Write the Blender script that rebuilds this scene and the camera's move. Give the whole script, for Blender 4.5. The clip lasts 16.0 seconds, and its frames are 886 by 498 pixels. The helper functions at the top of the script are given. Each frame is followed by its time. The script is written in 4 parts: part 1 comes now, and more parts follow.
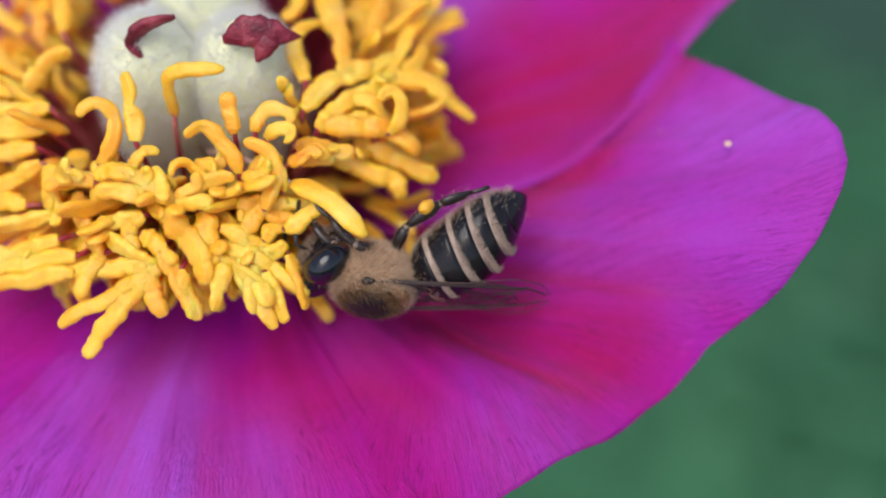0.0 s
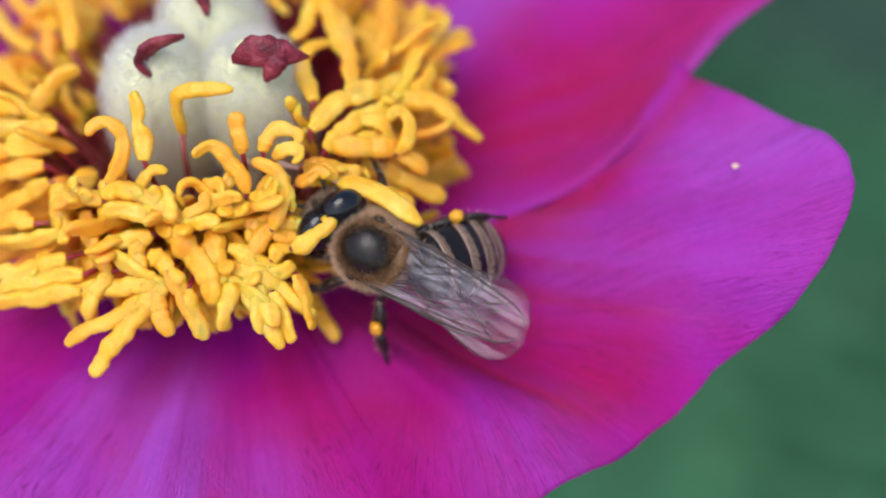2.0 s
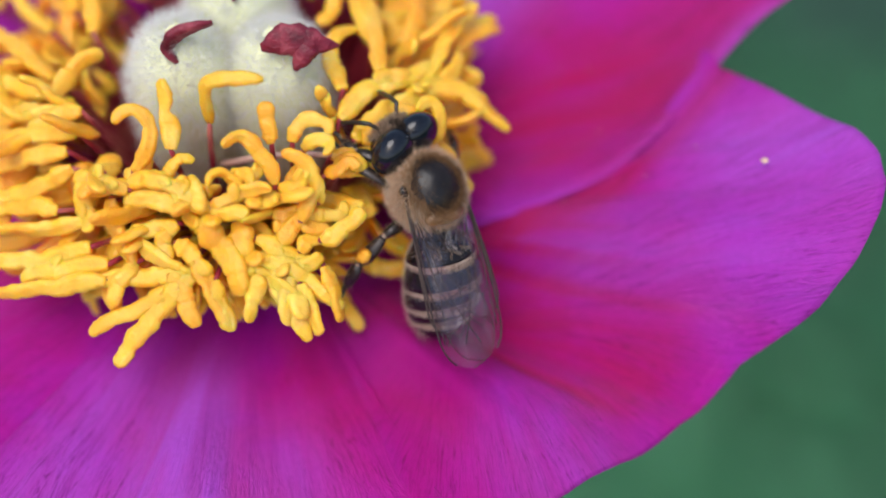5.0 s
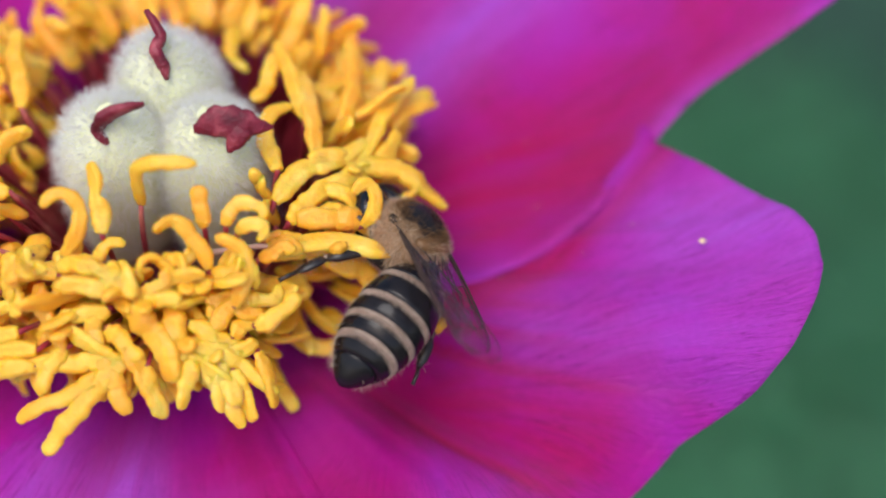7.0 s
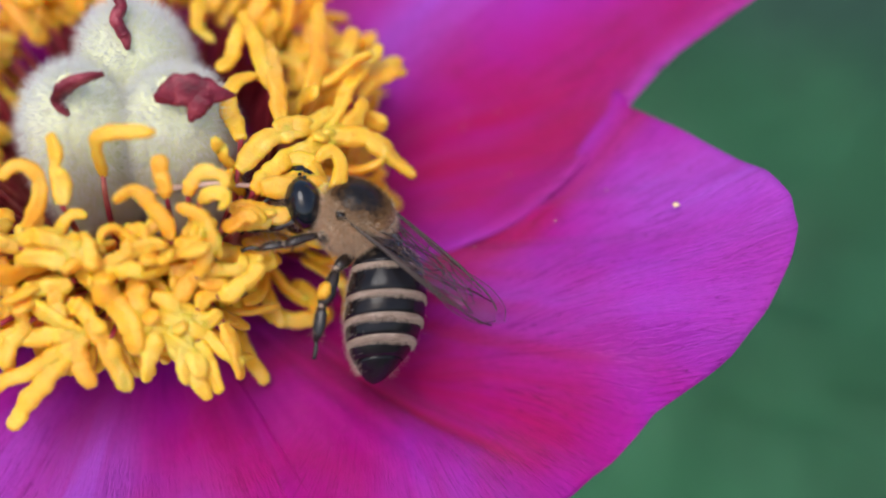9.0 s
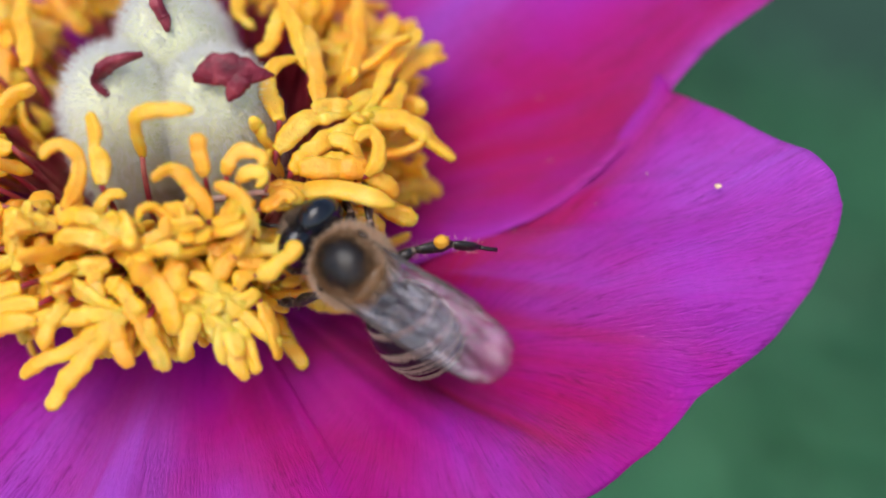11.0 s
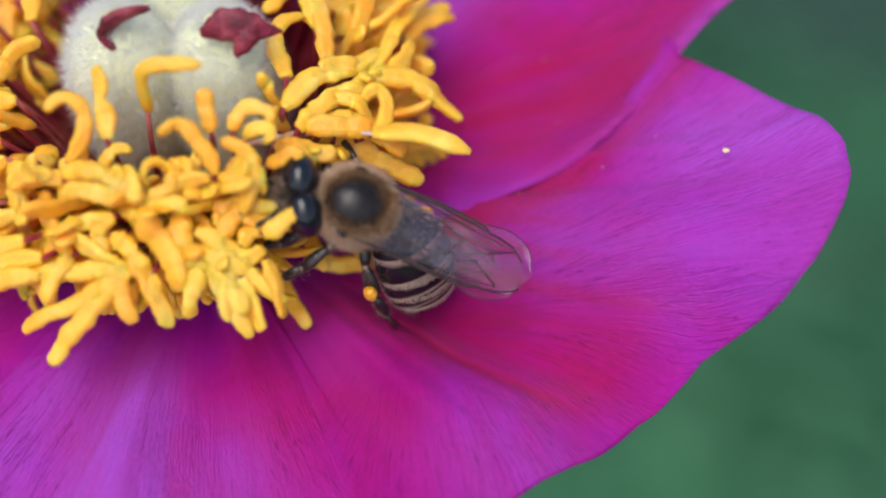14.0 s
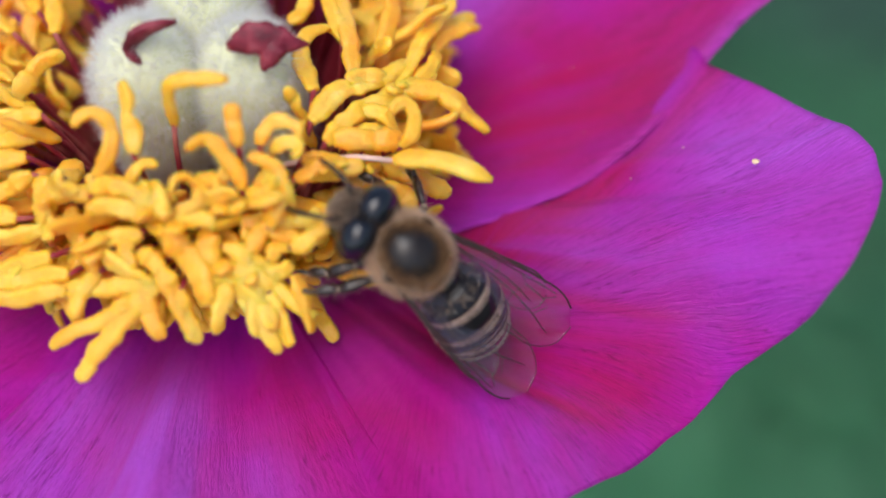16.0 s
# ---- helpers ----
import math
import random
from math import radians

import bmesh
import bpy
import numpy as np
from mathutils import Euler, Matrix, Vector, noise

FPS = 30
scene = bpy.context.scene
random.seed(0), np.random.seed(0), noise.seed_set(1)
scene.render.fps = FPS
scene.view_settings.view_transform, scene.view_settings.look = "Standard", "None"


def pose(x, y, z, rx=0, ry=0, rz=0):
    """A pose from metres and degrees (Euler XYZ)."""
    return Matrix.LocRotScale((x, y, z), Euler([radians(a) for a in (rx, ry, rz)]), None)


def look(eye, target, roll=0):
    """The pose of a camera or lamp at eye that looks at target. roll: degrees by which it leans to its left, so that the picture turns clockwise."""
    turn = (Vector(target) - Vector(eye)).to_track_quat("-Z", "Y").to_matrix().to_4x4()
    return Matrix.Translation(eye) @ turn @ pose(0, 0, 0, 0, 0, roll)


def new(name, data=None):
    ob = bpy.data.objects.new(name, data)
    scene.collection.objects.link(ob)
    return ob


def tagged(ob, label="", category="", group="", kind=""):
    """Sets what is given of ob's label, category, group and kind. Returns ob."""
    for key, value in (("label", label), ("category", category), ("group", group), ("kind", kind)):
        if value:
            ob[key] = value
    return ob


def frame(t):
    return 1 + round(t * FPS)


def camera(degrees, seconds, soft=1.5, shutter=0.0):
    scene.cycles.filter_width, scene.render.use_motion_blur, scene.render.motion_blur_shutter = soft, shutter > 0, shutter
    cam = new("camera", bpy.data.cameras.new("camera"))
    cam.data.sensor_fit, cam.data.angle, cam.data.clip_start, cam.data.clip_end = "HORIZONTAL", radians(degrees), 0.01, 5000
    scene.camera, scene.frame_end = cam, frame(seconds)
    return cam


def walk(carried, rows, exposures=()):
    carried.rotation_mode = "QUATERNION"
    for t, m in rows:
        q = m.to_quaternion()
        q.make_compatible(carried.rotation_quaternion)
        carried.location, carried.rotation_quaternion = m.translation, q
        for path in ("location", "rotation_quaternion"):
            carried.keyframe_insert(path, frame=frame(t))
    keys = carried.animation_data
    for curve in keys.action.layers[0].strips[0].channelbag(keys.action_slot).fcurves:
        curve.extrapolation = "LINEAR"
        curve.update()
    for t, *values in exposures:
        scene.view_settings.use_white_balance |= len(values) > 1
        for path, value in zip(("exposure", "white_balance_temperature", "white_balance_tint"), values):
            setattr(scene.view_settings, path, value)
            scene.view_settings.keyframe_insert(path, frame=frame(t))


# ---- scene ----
MM = 0.001
FIELD_OF_VIEW = 32.0

# ---- camera: x right of the flower's axis, y away from the viewer, z up, in millimetres ----
PATH = [
    (0.0, 17.12, -64.71, 71.05, 38.868, 2.362, 0.158),
    (0.5, 17.55, -64.12, 71.15, 38.528, 2.450, 0.230),
    (1.0, 15.31, -64.04, 70.97, 38.513, 2.214, 0.255),
    (1.5, 12.36, -63.29, 72.46, 39.176, 2.725, 0.254),
    (2.0, 16.83, -64.15, 71.54, 39.167, 2.184, 0.483),
    (2.5, 16.92, -63.97, 71.13, 39.773, 1.966, 0.446),
    (3.0, 15.76, -62.98, 71.38, 39.700, 2.022, 0.592),
    (3.5, 16.83, -62.24, 72.71, 39.496, 1.557, 0.628),
    (3.7, 16.02, -62.24, 72.45, 39.203, 1.457, 0.814),
    (5.8, 13.11, -59.42, 74.09, 36.465, -0.134, -0.497),
    (6.0, 13.60, -58.53, 74.58, 36.522, -0.350, -0.693),
    (6.5, 13.13, -57.75, 75.04, 36.717, -0.774, -0.934),
    (7.0, 13.20, -57.25, 74.83, 37.016, -1.238, -1.179),
    (7.5, 14.46, -57.66, 74.12, 36.861, -1.467, -1.494),
    (8.0, 16.81, -58.10, 73.42, 36.341, -0.715, -1.649),
    (8.2, 15.52, -57.38, 73.68, 36.397, -0.757, -1.801),
    (10.3, 19.03, -59.18, 70.91, 38.243, 2.182, 0.114),
    (10.5, 18.30, -58.66, 71.46, 38.387, 2.049, 0.101),
    (11.0, 17.47, -60.49, 70.04, 38.791, 1.895, -0.056),
    (11.5, 17.12, -62.02, 69.43, 38.471, 2.043, -0.214),
    (12.0, 17.99, -60.35, 70.50, 37.844, 2.494, -0.196),
    (12.5, 17.70, -59.60, 70.51, 37.430, 1.967, -0.209),
    (13.0, 17.72, -59.61, 70.86, 37.386, 2.227, 0.916),
    (13.5, 15.84, -59.74, 70.48, 37.851, 1.838, 0.998),
    (14.0, 16.41, -60.99, 69.14, 37.983, 1.022, 0.276),
    (14.5, 16.57, -61.13, 69.20, 37.798, 1.304, 0.354),
    (15.0, 14.16, -59.77, 69.67, 37.822, 1.147, 0.107),
    (15.5, 14.46, -59.46, 69.22, 37.632, 0.984, 0.202),
    (16.0, 14.98, -59.54, 69.67, 37.483, 1.220, 0.131),
]
cam = camera(FIELD_OF_VIEW, 16.0, soft=2.0)
cam.data.dof.use_dof = True
cam.data.dof.focus_distance = 0.0846
cam.data.dof.aperture_fstop = 11.0
walk(cam, [(t, pose(x * MM, y * MM, z * MM, rx, ry, rz)) for t, x, y, z, rx, ry, rz in PATH])

# ---- daylight: bright overcast sky ----
world = bpy.data.worlds.new("world")
scene.world = world
world.use_nodes = True
wn, wl = world.node_tree.nodes, world.node_tree.links
sky = wn.new("ShaderNodeTexSky")
sky.sky_type = "NISHITA"
sky.sun_disc = False
sky.sun_elevation = radians(58)
sky.sun_rotation = radians(200)
sky.air_density = 1.0
sky.dust_density = 2.2
wl.new(sky.outputs[0], wn["Background"].inputs[0])
wn["Background"].inputs[1].default_value = 0.15
sun_data = bpy.data.lights.new("sun", "SUN")
sun_data.energy, sun_data.angle, sun_data.color = 1.7, radians(40), (1.0, 0.95, 0.93)
sun = new("sun", sun_data)
sun.matrix_world = look((-0.2, -0.15, 1.0), (0, 0, 0))
scene.view_settings.exposure = 0.36


# ---- materials ----
def material(name, build):
    m = bpy.data.materials.new(name)
    m.use_nodes = True
    nodes, links = m.node_tree.nodes, m.node_tree.links
    build(m, nodes, links, nodes["Principled BSDF"])
    return m


def ramp(nodes, stops):
    r = nodes.new("ShaderNodeValToRGB")
    while len(r.color_ramp.elements) < len(stops):
        r.color_ramp.elements.new(0.5)
    for e, (p, c) in zip(r.color_ramp.elements, stops):
        e.position, e.color = p, (*c, 1)
    return r


def noise_tex(nodes, links, scale, detail=4, coords=None, stretch=None, rough=0.55, distort=0.0):
    n = nodes.new("ShaderNodeTexNoise")
    n.inputs["Scale"].default_value = scale
    n.inputs["Detail"].default_value = detail
    n.inputs["Roughness"].default_value = rough
    n.inputs["Distortion"].default_value = distort
    if coords is not None:
        if stretch:
            mp = nodes.new("ShaderNodeMapping")
            mp.inputs["Scale"].default_value = stretch
            links.new(coords, mp.inputs["Vector"])
            coords = mp.outputs[0]
        links.new(coords, n.inputs["Vector"])
    return n


def mixed(nodes, links, fac, a, b, mode="MIX"):
    m = nodes.new("ShaderNodeMix")
    m.data_type, m.blend_type = "RGBA", mode
    for socket, value in ((m.inputs[0], fac), (m.inputs[6], a), (m.inputs[7], b)):
        if hasattr(value, "links"):
            links.new(value, socket)
        elif isinstance(value, tuple):
            socket.default_value = (*value, 1)
        else:
            socket.default_value = value
    return m.outputs[2]


def bumped(nodes, links, shader, height, strength, distance):
    b = nodes.new("ShaderNodeBump")
    b.inputs["Strength"].default_value, b.inputs["Distance"].default_value = strength, distance
    links.new(height, b.inputs["Height"])
    links.new(b.outputs[0], shader.inputs["Normal"])
    return b


def translucent(m, nodes, links, shader, colour, share):
    """Lets some light through a thin leaf."""
    tr = nodes.new("ShaderNodeBsdfTranslucent")
    mx = nodes.new("ShaderNodeMixShader")
    mx.inputs[0].default_value = share
    links.new(colour, tr.inputs[0])
    links.new(shader.outputs[0], mx.inputs[1])
    links.new(tr.outputs[0], mx.inputs[2])
    links.new(mx.outputs[0], nodes["Material Output"].inputs[0])


def petal_build(m, nodes, links, p):
    uv = nodes.new("ShaderNodeUVMap")
    uv.uv_map = "UVMap"
    uv = uv.outputs[0]
    obj = nodes.new("ShaderNodeTexCoord").outputs["Object"]
    # Amounts of red and pale tint; part of them is painted shade and sheen.
    tint_and_light = nodes.new("ShaderNodeUVMap")
    tint_and_light.uv_map = "tint_and_light"
    split = nodes.new("ShaderNodeSeparateXYZ")
    links.new(tint_and_light.outputs[0], split.inputs[0])
    patches = noise_tex(nodes, links, 85, 3, obj, distort=0.5)
    base = ramp(nodes, [(0.34, (0.50, 0.002, 0.195)), (0.5, (0.50, 0.004, 0.335)), (0.66, (0.48, 0.014, 0.50))])
    links.new(patches.outputs[0], base.inputs[0])
    streak = noise_tex(nodes, links, 1.0, 3, uv, (16, 3, 1), distort=0.6)
    weigh = nodes.new("ShaderNodeMath")
    weigh.operation = "MULTIPLY_ADD"
    links.new(streak.outputs[0], weigh.inputs[0])
    weigh.inputs[1].default_value, weigh.inputs[2].default_value = 1.5, 0.25
    # Second colour: lilac that stands for the sheen on ridges and tip.
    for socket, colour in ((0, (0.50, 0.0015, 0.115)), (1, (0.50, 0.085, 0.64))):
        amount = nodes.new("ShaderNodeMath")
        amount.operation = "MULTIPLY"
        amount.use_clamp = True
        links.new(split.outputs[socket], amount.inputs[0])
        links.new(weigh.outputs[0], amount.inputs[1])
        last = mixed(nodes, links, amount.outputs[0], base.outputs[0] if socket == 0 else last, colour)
    fibres = noise_tex(nodes, links, 1.0, 4, uv, (190, 16, 1), distort=1.0)
    fr = ramp(nodes, [(0.3, (0.93, 0.88, 0.96)), (0.68, (1.04, 1.03, 1.0))])
    links.new(fibres.outputs[0], fr.inputs[0])
    col = mixed(nodes, links, 0.5, last, fr.outputs[0], "MULTIPLY")
    veins = noise_tex(nodes, links, 1.0, 2, uv, (74, 5, 1), distort=1.6)
    vr = ramp(nodes, [(0.452, (1, 1, 1)), (0.478, (0.46, 0.20, 0.42)), (0.504, (1, 1, 1))])
    links.new(veins.outputs[0], vr.inputs[0])
    where = noise_tex(nodes, links, 120, 2, obj)
    wr = ramp(nodes, [(0.32, (0.0, 0.0, 0.0)), (0.54, (1.0, 1.0, 1.0))])
    links.new(where.outputs[0], wr.inputs[0])
    col = mixed(nodes, links, wr.outputs[0], col, mixed(nodes, links, 1.0, col, vr.outputs[0], "MULTIPLY"))
    grain = noise_tex(nodes, links, 2600, 2, obj)
    gr = ramp(nodes, [(0.3, (0.88, 0.84, 0.9)), (0.7, (1.08, 1.1, 1.08))])
    links.new(grain.outputs[0], gr.inputs[0])
    col = mixed(nodes, links, 0.5, col, gr.outputs[0], "MULTIPLY")
    links.new(col, p.inputs["Base Color"])
    p.inputs["Roughness"].default_value = 0.48
    p.inputs["Specular IOR Level"].default_value = 0.24
    p.inputs["Sheen Weight"].default_value = 0.08
    p.inputs["Sheen Roughness"].default_value = 0.5
    p.inputs["Sheen Tint"].default_value = (1.0, 0.55, 0.9, 1)
    ripple = noise_tex(nodes, links, 1.0, 4, uv, (60, 26, 1), distort=2.2)
    add = nodes.new("ShaderNodeMath")
    add.operation = "ADD"
    links.new(fibres.outputs[0], add.inputs[0])
    links.new(ripple.outputs[0], add.inputs[1])
    bumped(nodes, links, p, add.outputs[0], 0.5, 0.00045)
    translucent(m, nodes, links, p, col, 0.28)


def anther_build(m, nodes, links, p):
    obj = nodes.new("ShaderNodeTexCoord").outputs["Object"]
    info = nodes.new("ShaderNodeObjectInfo")
    n = noise_tex(nodes, links, 420, 4, obj)
    c = ramp(nodes, [(0.25, (0.88, 0.38, 0.016)), (0.5, (0.92, 0.484, 0.034)), (0.75, (0.95, 0.60, 0.11))])
    links.new(n.outputs[0], c.inputs[0])
    tint = ramp(nodes, [(0.0, (1.0, 0.84, 0.8)), (0.5, (1, 1, 1)), (1.0, (1.02, 1.02, 1.15))])
    links.new(info.outputs["Random"], tint.inputs[0])
    col = mixed(nodes, links, 1.0, c.outputs[0], tint.outputs[0], "MULTIPLY")
    links.new(col, p.inputs["Base Color"])
    p.inputs["Roughness"].default_value = 0.45
    p.inputs["Subsurface Weight"].default_value = 0.85
    p.inputs["Subsurface Radius"].default_value = (0.5, 0.25, 0.05)
    p.inputs["Subsurface Scale"].default_value = 0.0016
    fine = noise_tex(nodes, links, 1100, 4, obj, rough=0.65)
    bumped(nodes, links, p, fine.outputs[0], 0.7, 0.0003)


def grainy(colours, scale, rough=0.5, bump=0.3, depth=0.0001, spec=0.5, metal=0.0, sheen=0.0, stretch=None):
    def build(m, nodes, links, p):
        obj = nodes.new("ShaderNodeTexCoord").outputs["Object"]
        n = noise_tex(nodes, links, scale, 5, obj, stretch)
        c = ramp(nodes, [(0.3 + 0.4 * i / max(1, len(colours) - 1), v) for i, v in enumerate(colours)])
        links.new(n.outputs[0], c.inputs[0])
        links.new(c.outputs[0], p.inputs["Base Color"])
        p.inputs["Roughness"].default_value = rough
        p.inputs["Specular IOR Level"].default_value = spec
        p.inputs["Metallic"].default_value = metal
        p.inputs["Sheen Weight"].default_value = sheen
        fine = noise_tex(nodes, links, scale * 4, 3, obj)
        bumped(nodes, links, p, fine.outputs[0], bump, depth)
    return build


def hair_build(colours, share=0.3):
    def build(m, nodes, links, p):
        geo = nodes.new("ShaderNodeNewGeometry")
        c = ramp(nodes, [(i / (len(colours) - 1), v) for i, v in enumerate(colours)])
        links.new(geo.outputs["Random Per Island"], c.inputs[0])
        links.new(c.outputs[0], p.inputs["Base Color"])
        p.inputs["Roughness"].default_value = 0.6
        translucent(m, nodes, links, p, c.outputs[0], share)
    return build


def wing_build(m, nodes, links, p):
    """A clear film with a faint brown tint and a soft glint on its folds."""
    obj = nodes.new("ShaderNodeTexCoord").outputs["Object"]
    n = noise_tex(nodes, links, 600, 3, obj)
    c = ramp(nodes, [(0.3, (0.89, 0.81, 0.82)), (0.7, (0.95, 0.90, 0.91))])
    links.new(n.outputs[0], c.inputs[0])
    p.inputs["Base Color"].default_value = (0.62, 0.46, 0.52, 1)
    p.inputs["Roughness"].default_value = 0.4
    folds = noise_tex(nodes, links, 1.0, 2, obj, (200, 900, 300))
    shine = nodes.new("ShaderNodeBsdfGlossy")
    shine.inputs["Roughness"].default_value = 0.36
    shine.inputs["Color"].default_value = (0.80, 0.86, 1.0, 1)
    b = bumped(nodes, links, p, folds.outputs[0], 1.0, 0.0007)
    links.new(b.outputs[0], shine.inputs["Normal"])
    clear = nodes.new("ShaderNodeBsdfTransparent")
    links.new(c.outputs[0], clear.inputs[0])
    film = nodes.new("ShaderNodeMixShader")
    film.inputs[0].default_value = 0.004
    links.new(clear.outputs[0], film.inputs[1])
    links.new(p.outputs[0], film.inputs[2])
    mx = nodes.new("ShaderNodeMixShader")
    mx.inputs[0].default_value = 0.045
    links.new(film.outputs[0], mx.inputs[1])
    links.new(shine.outputs[0], mx.inputs[2])
    links.new(mx.outputs[0], nodes["Material Output"].inputs[0])


def leaf_build(m, nodes, links, p):
    geo = nodes.new("ShaderNodeNewGeometry")
    c = ramp(nodes, [(0.0, (0.029, 0.145, 0.06)), (1.0, (0.038, 0.18, 0.078))])
    links.new(geo.outputs["Random Per Island"], c.inputs[0])
    obj = nodes.new("ShaderNodeTexCoord").outputs["Object"]
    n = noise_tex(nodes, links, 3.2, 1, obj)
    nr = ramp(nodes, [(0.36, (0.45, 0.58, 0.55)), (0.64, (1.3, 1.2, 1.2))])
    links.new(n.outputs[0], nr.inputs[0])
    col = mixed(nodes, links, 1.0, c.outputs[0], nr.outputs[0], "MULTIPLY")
    links.new(col, p.inputs["Base Color"])
    p.inputs["Roughness"].default_value = 0.5
    translucent(m, nodes, links, p, col, 0.25)


M_PETAL = material("magenta_petal", petal_build)
M_ANTHER = material("yellow_anther", anther_build)
M_FILAMENT = material("red_filament", grainy([(0.16, 0.004, 0.014), (0.30, 0.02, 0.04), (0.55, 0.18, 0.14)], 260, 0.5))
M_PALE_FILAMENT = material("pale_filament", grainy([(0.60, 0.34, 0.28), (0.80, 0.58, 0.46)], 260, 0.5))
M_DISC = material("dark_red_disc", grainy([(0.07, 0.002, 0.010), (0.13, 0.006, 0.02)], 500, 0.6))
M_CARPEL = material("pale_carpel", grainy([(0.77, 0.79, 0.46), (0.83, 0.85, 0.54), (0.88, 0.89, 0.66)], 330, 0.9, 0.8, 0.0003, spec=0.1))
M_FUZZ = material("carpel_fuzz", hair_build([(0.97, 0.97, 0.92), (0.99, 0.99, 0.98)], 0.45))
M_STIGMA = material("crimson_stigma", grainy([(0.08, 0.002, 0.010), (0.20, 0.008, 0.026), (0.40, 0.07, 0.09)], 900, 0.45, 0.8, 0.00015))
M_STEM = material("green_stem", grainy([(0.05, 0.13, 0.03), (0.09, 0.2, 0.06)], 150, 0.5))
M_LEAF = material("green_leaf", leaf_build)
M_GROUND = material("mossy_ground", grainy([(0.012, 0.042, 0.026), (0.018, 0.058, 0.034)], 9, 0.9, 0.5, 0.01))
M_CHITIN = material("black_chitin", grainy([(0.006, 0.006, 0.008), (0.016, 0.013, 0.013)], 900, 0.2, 0.25, 0.00003, 0.26))
M_NOTUM = material("dull_black_plate", grainy([(0.004, 0.004, 0.005), (0.012, 0.008, 0.007)], 1200, 0.33, 0.4, 0.00006, 0.5))
M_AMBER = material("amber_chitin", grainy([(0.10, 0.045, 0.012), (0.24, 0.11, 0.03)], 800, 0.32, 0.25, 0.00004))
M_BROWN = material("brown_cuticle", grainy([(0.26, 0.16, 0.085), (0.42, 0.28, 0.16)], 1500, 0.6, 0.6, 0.0001))
M_EYE = material("dark_eye", grainy([(0.004, 0.005, 0.008), (0.010, 0.012, 0.018)], 3000, 0.12, 0.2, 0.00002, 0.5))
M_LEG = material("leg_chitin", grainy([(0.010, 0.008, 0.008), (0.030, 0.018, 0.012)], 1500, 0.33, 0.3, 0.00004))
M_JOINT = material("pale_joint", grainy([(0.12, 0.08, 0.05), (0.28, 0.2, 0.14)], 1500, 0.5))
M_FUR = material("tan_fur", hair_build([(0.66, 0.43, 0.24), (0.88, 0.67, 0.45), (0.99, 0.90, 0.76)], 0.55))
M_FACEFUR = material("grey_brown_fur", hair_build([(0.20, 0.13, 0.085), (0.46, 0.32, 0.21), (0.78, 0.62, 0.47)], 0.45))
M_DARKFUR = material("brown_fur", hair_build([(0.012, 0.009, 0.008), (0.04, 0.025, 0.015), (0.14, 0.08, 0.04)]))
M_RUSTFUR = material("rust_fur", hair_build([(0.12, 0.06, 0.022), (0.32, 0.17, 0.07), (0.60, 0.36, 0.18)], 0.45))
M_PALEFUR = material("pale_fur", hair_build([(0.56, 0.42, 0.31), (0.86, 0.72, 0.60)], 0.5))
M_BAND = material("pale_band", grainy([(0.22, 0.145, 0.10), (0.42, 0.31, 0.24)], 1800, 0.6, 0.8, 0.0001))
M_WING = material("clear_wing", wing_build)
M_VEIN = material("wing_vein", grainy([(0.018, 0.010, 0.008), (0.06, 0.034, 0.024)], 700, 0.4))
M_POLLEN = material("pollen_load", grainy([(0.72, 0.30, 0.012), (0.86, 0.44, 0.03)], 1600, 0.6, 0.9, 0.0001))
M_GRAIN = material("pollen_grain", grainy([(0.75, 0.5, 0.25), (0.9, 0.7, 0.45)], 2000, 0.7))


# ---- mesh helpers: shapes in millimetres ----
def solid(name, verts, faces, mat, parent=None, label="", uvs=None, smooth=True, at=(0, 0, 0), extra=None):
    me = bpy.data.meshes.new(name)
    me.from_pydata([(v[0] * MM, v[1] * MM, v[2] * MM) for v in verts], [], faces)
    if uvs:
        layer = me.uv_layers.new(name="UVMap")
        flat = [c for f in faces for i in f for c in uvs[i]]
        layer.data.foreach_set("uv", flat)
    if extra:
        layer = me.uv_layers.new(name="tint_and_light")
        layer.data.foreach_set("uv", [c for f in faces for i in f for c in extra[i]])
    if smooth:
        me.polygons.foreach_set("use_smooth", [True] * len(me.polygons))
    me.materials.append(mat)
    ob = new(name, me)
    ob.location = Vector(at) * MM
    if parent:
        ob.parent = parent
    if label:
        tagged(ob, label)
    return ob


def join(*pieces):
    verts, faces = [], []
    for v, f in pieces:
        k = len(verts)
        verts += list(v)
        faces += [tuple(i + k for i in q) for q in f]
    return verts, faces


def frames_along(path):
    """A side and an up vector at each point, carried along without twist."""
    n = len(path)
    tangents = [(path[min(i + 1, n - 1)] - path[max(i - 1, 0)]).normalized() for i in range(n)]
    side = tangents[0].orthogonal().normalized()
    out = []
    for t in tangents:
        side = (side - t * side.dot(t)).normalized()
        out.append((side, t.cross(side)))
    return out


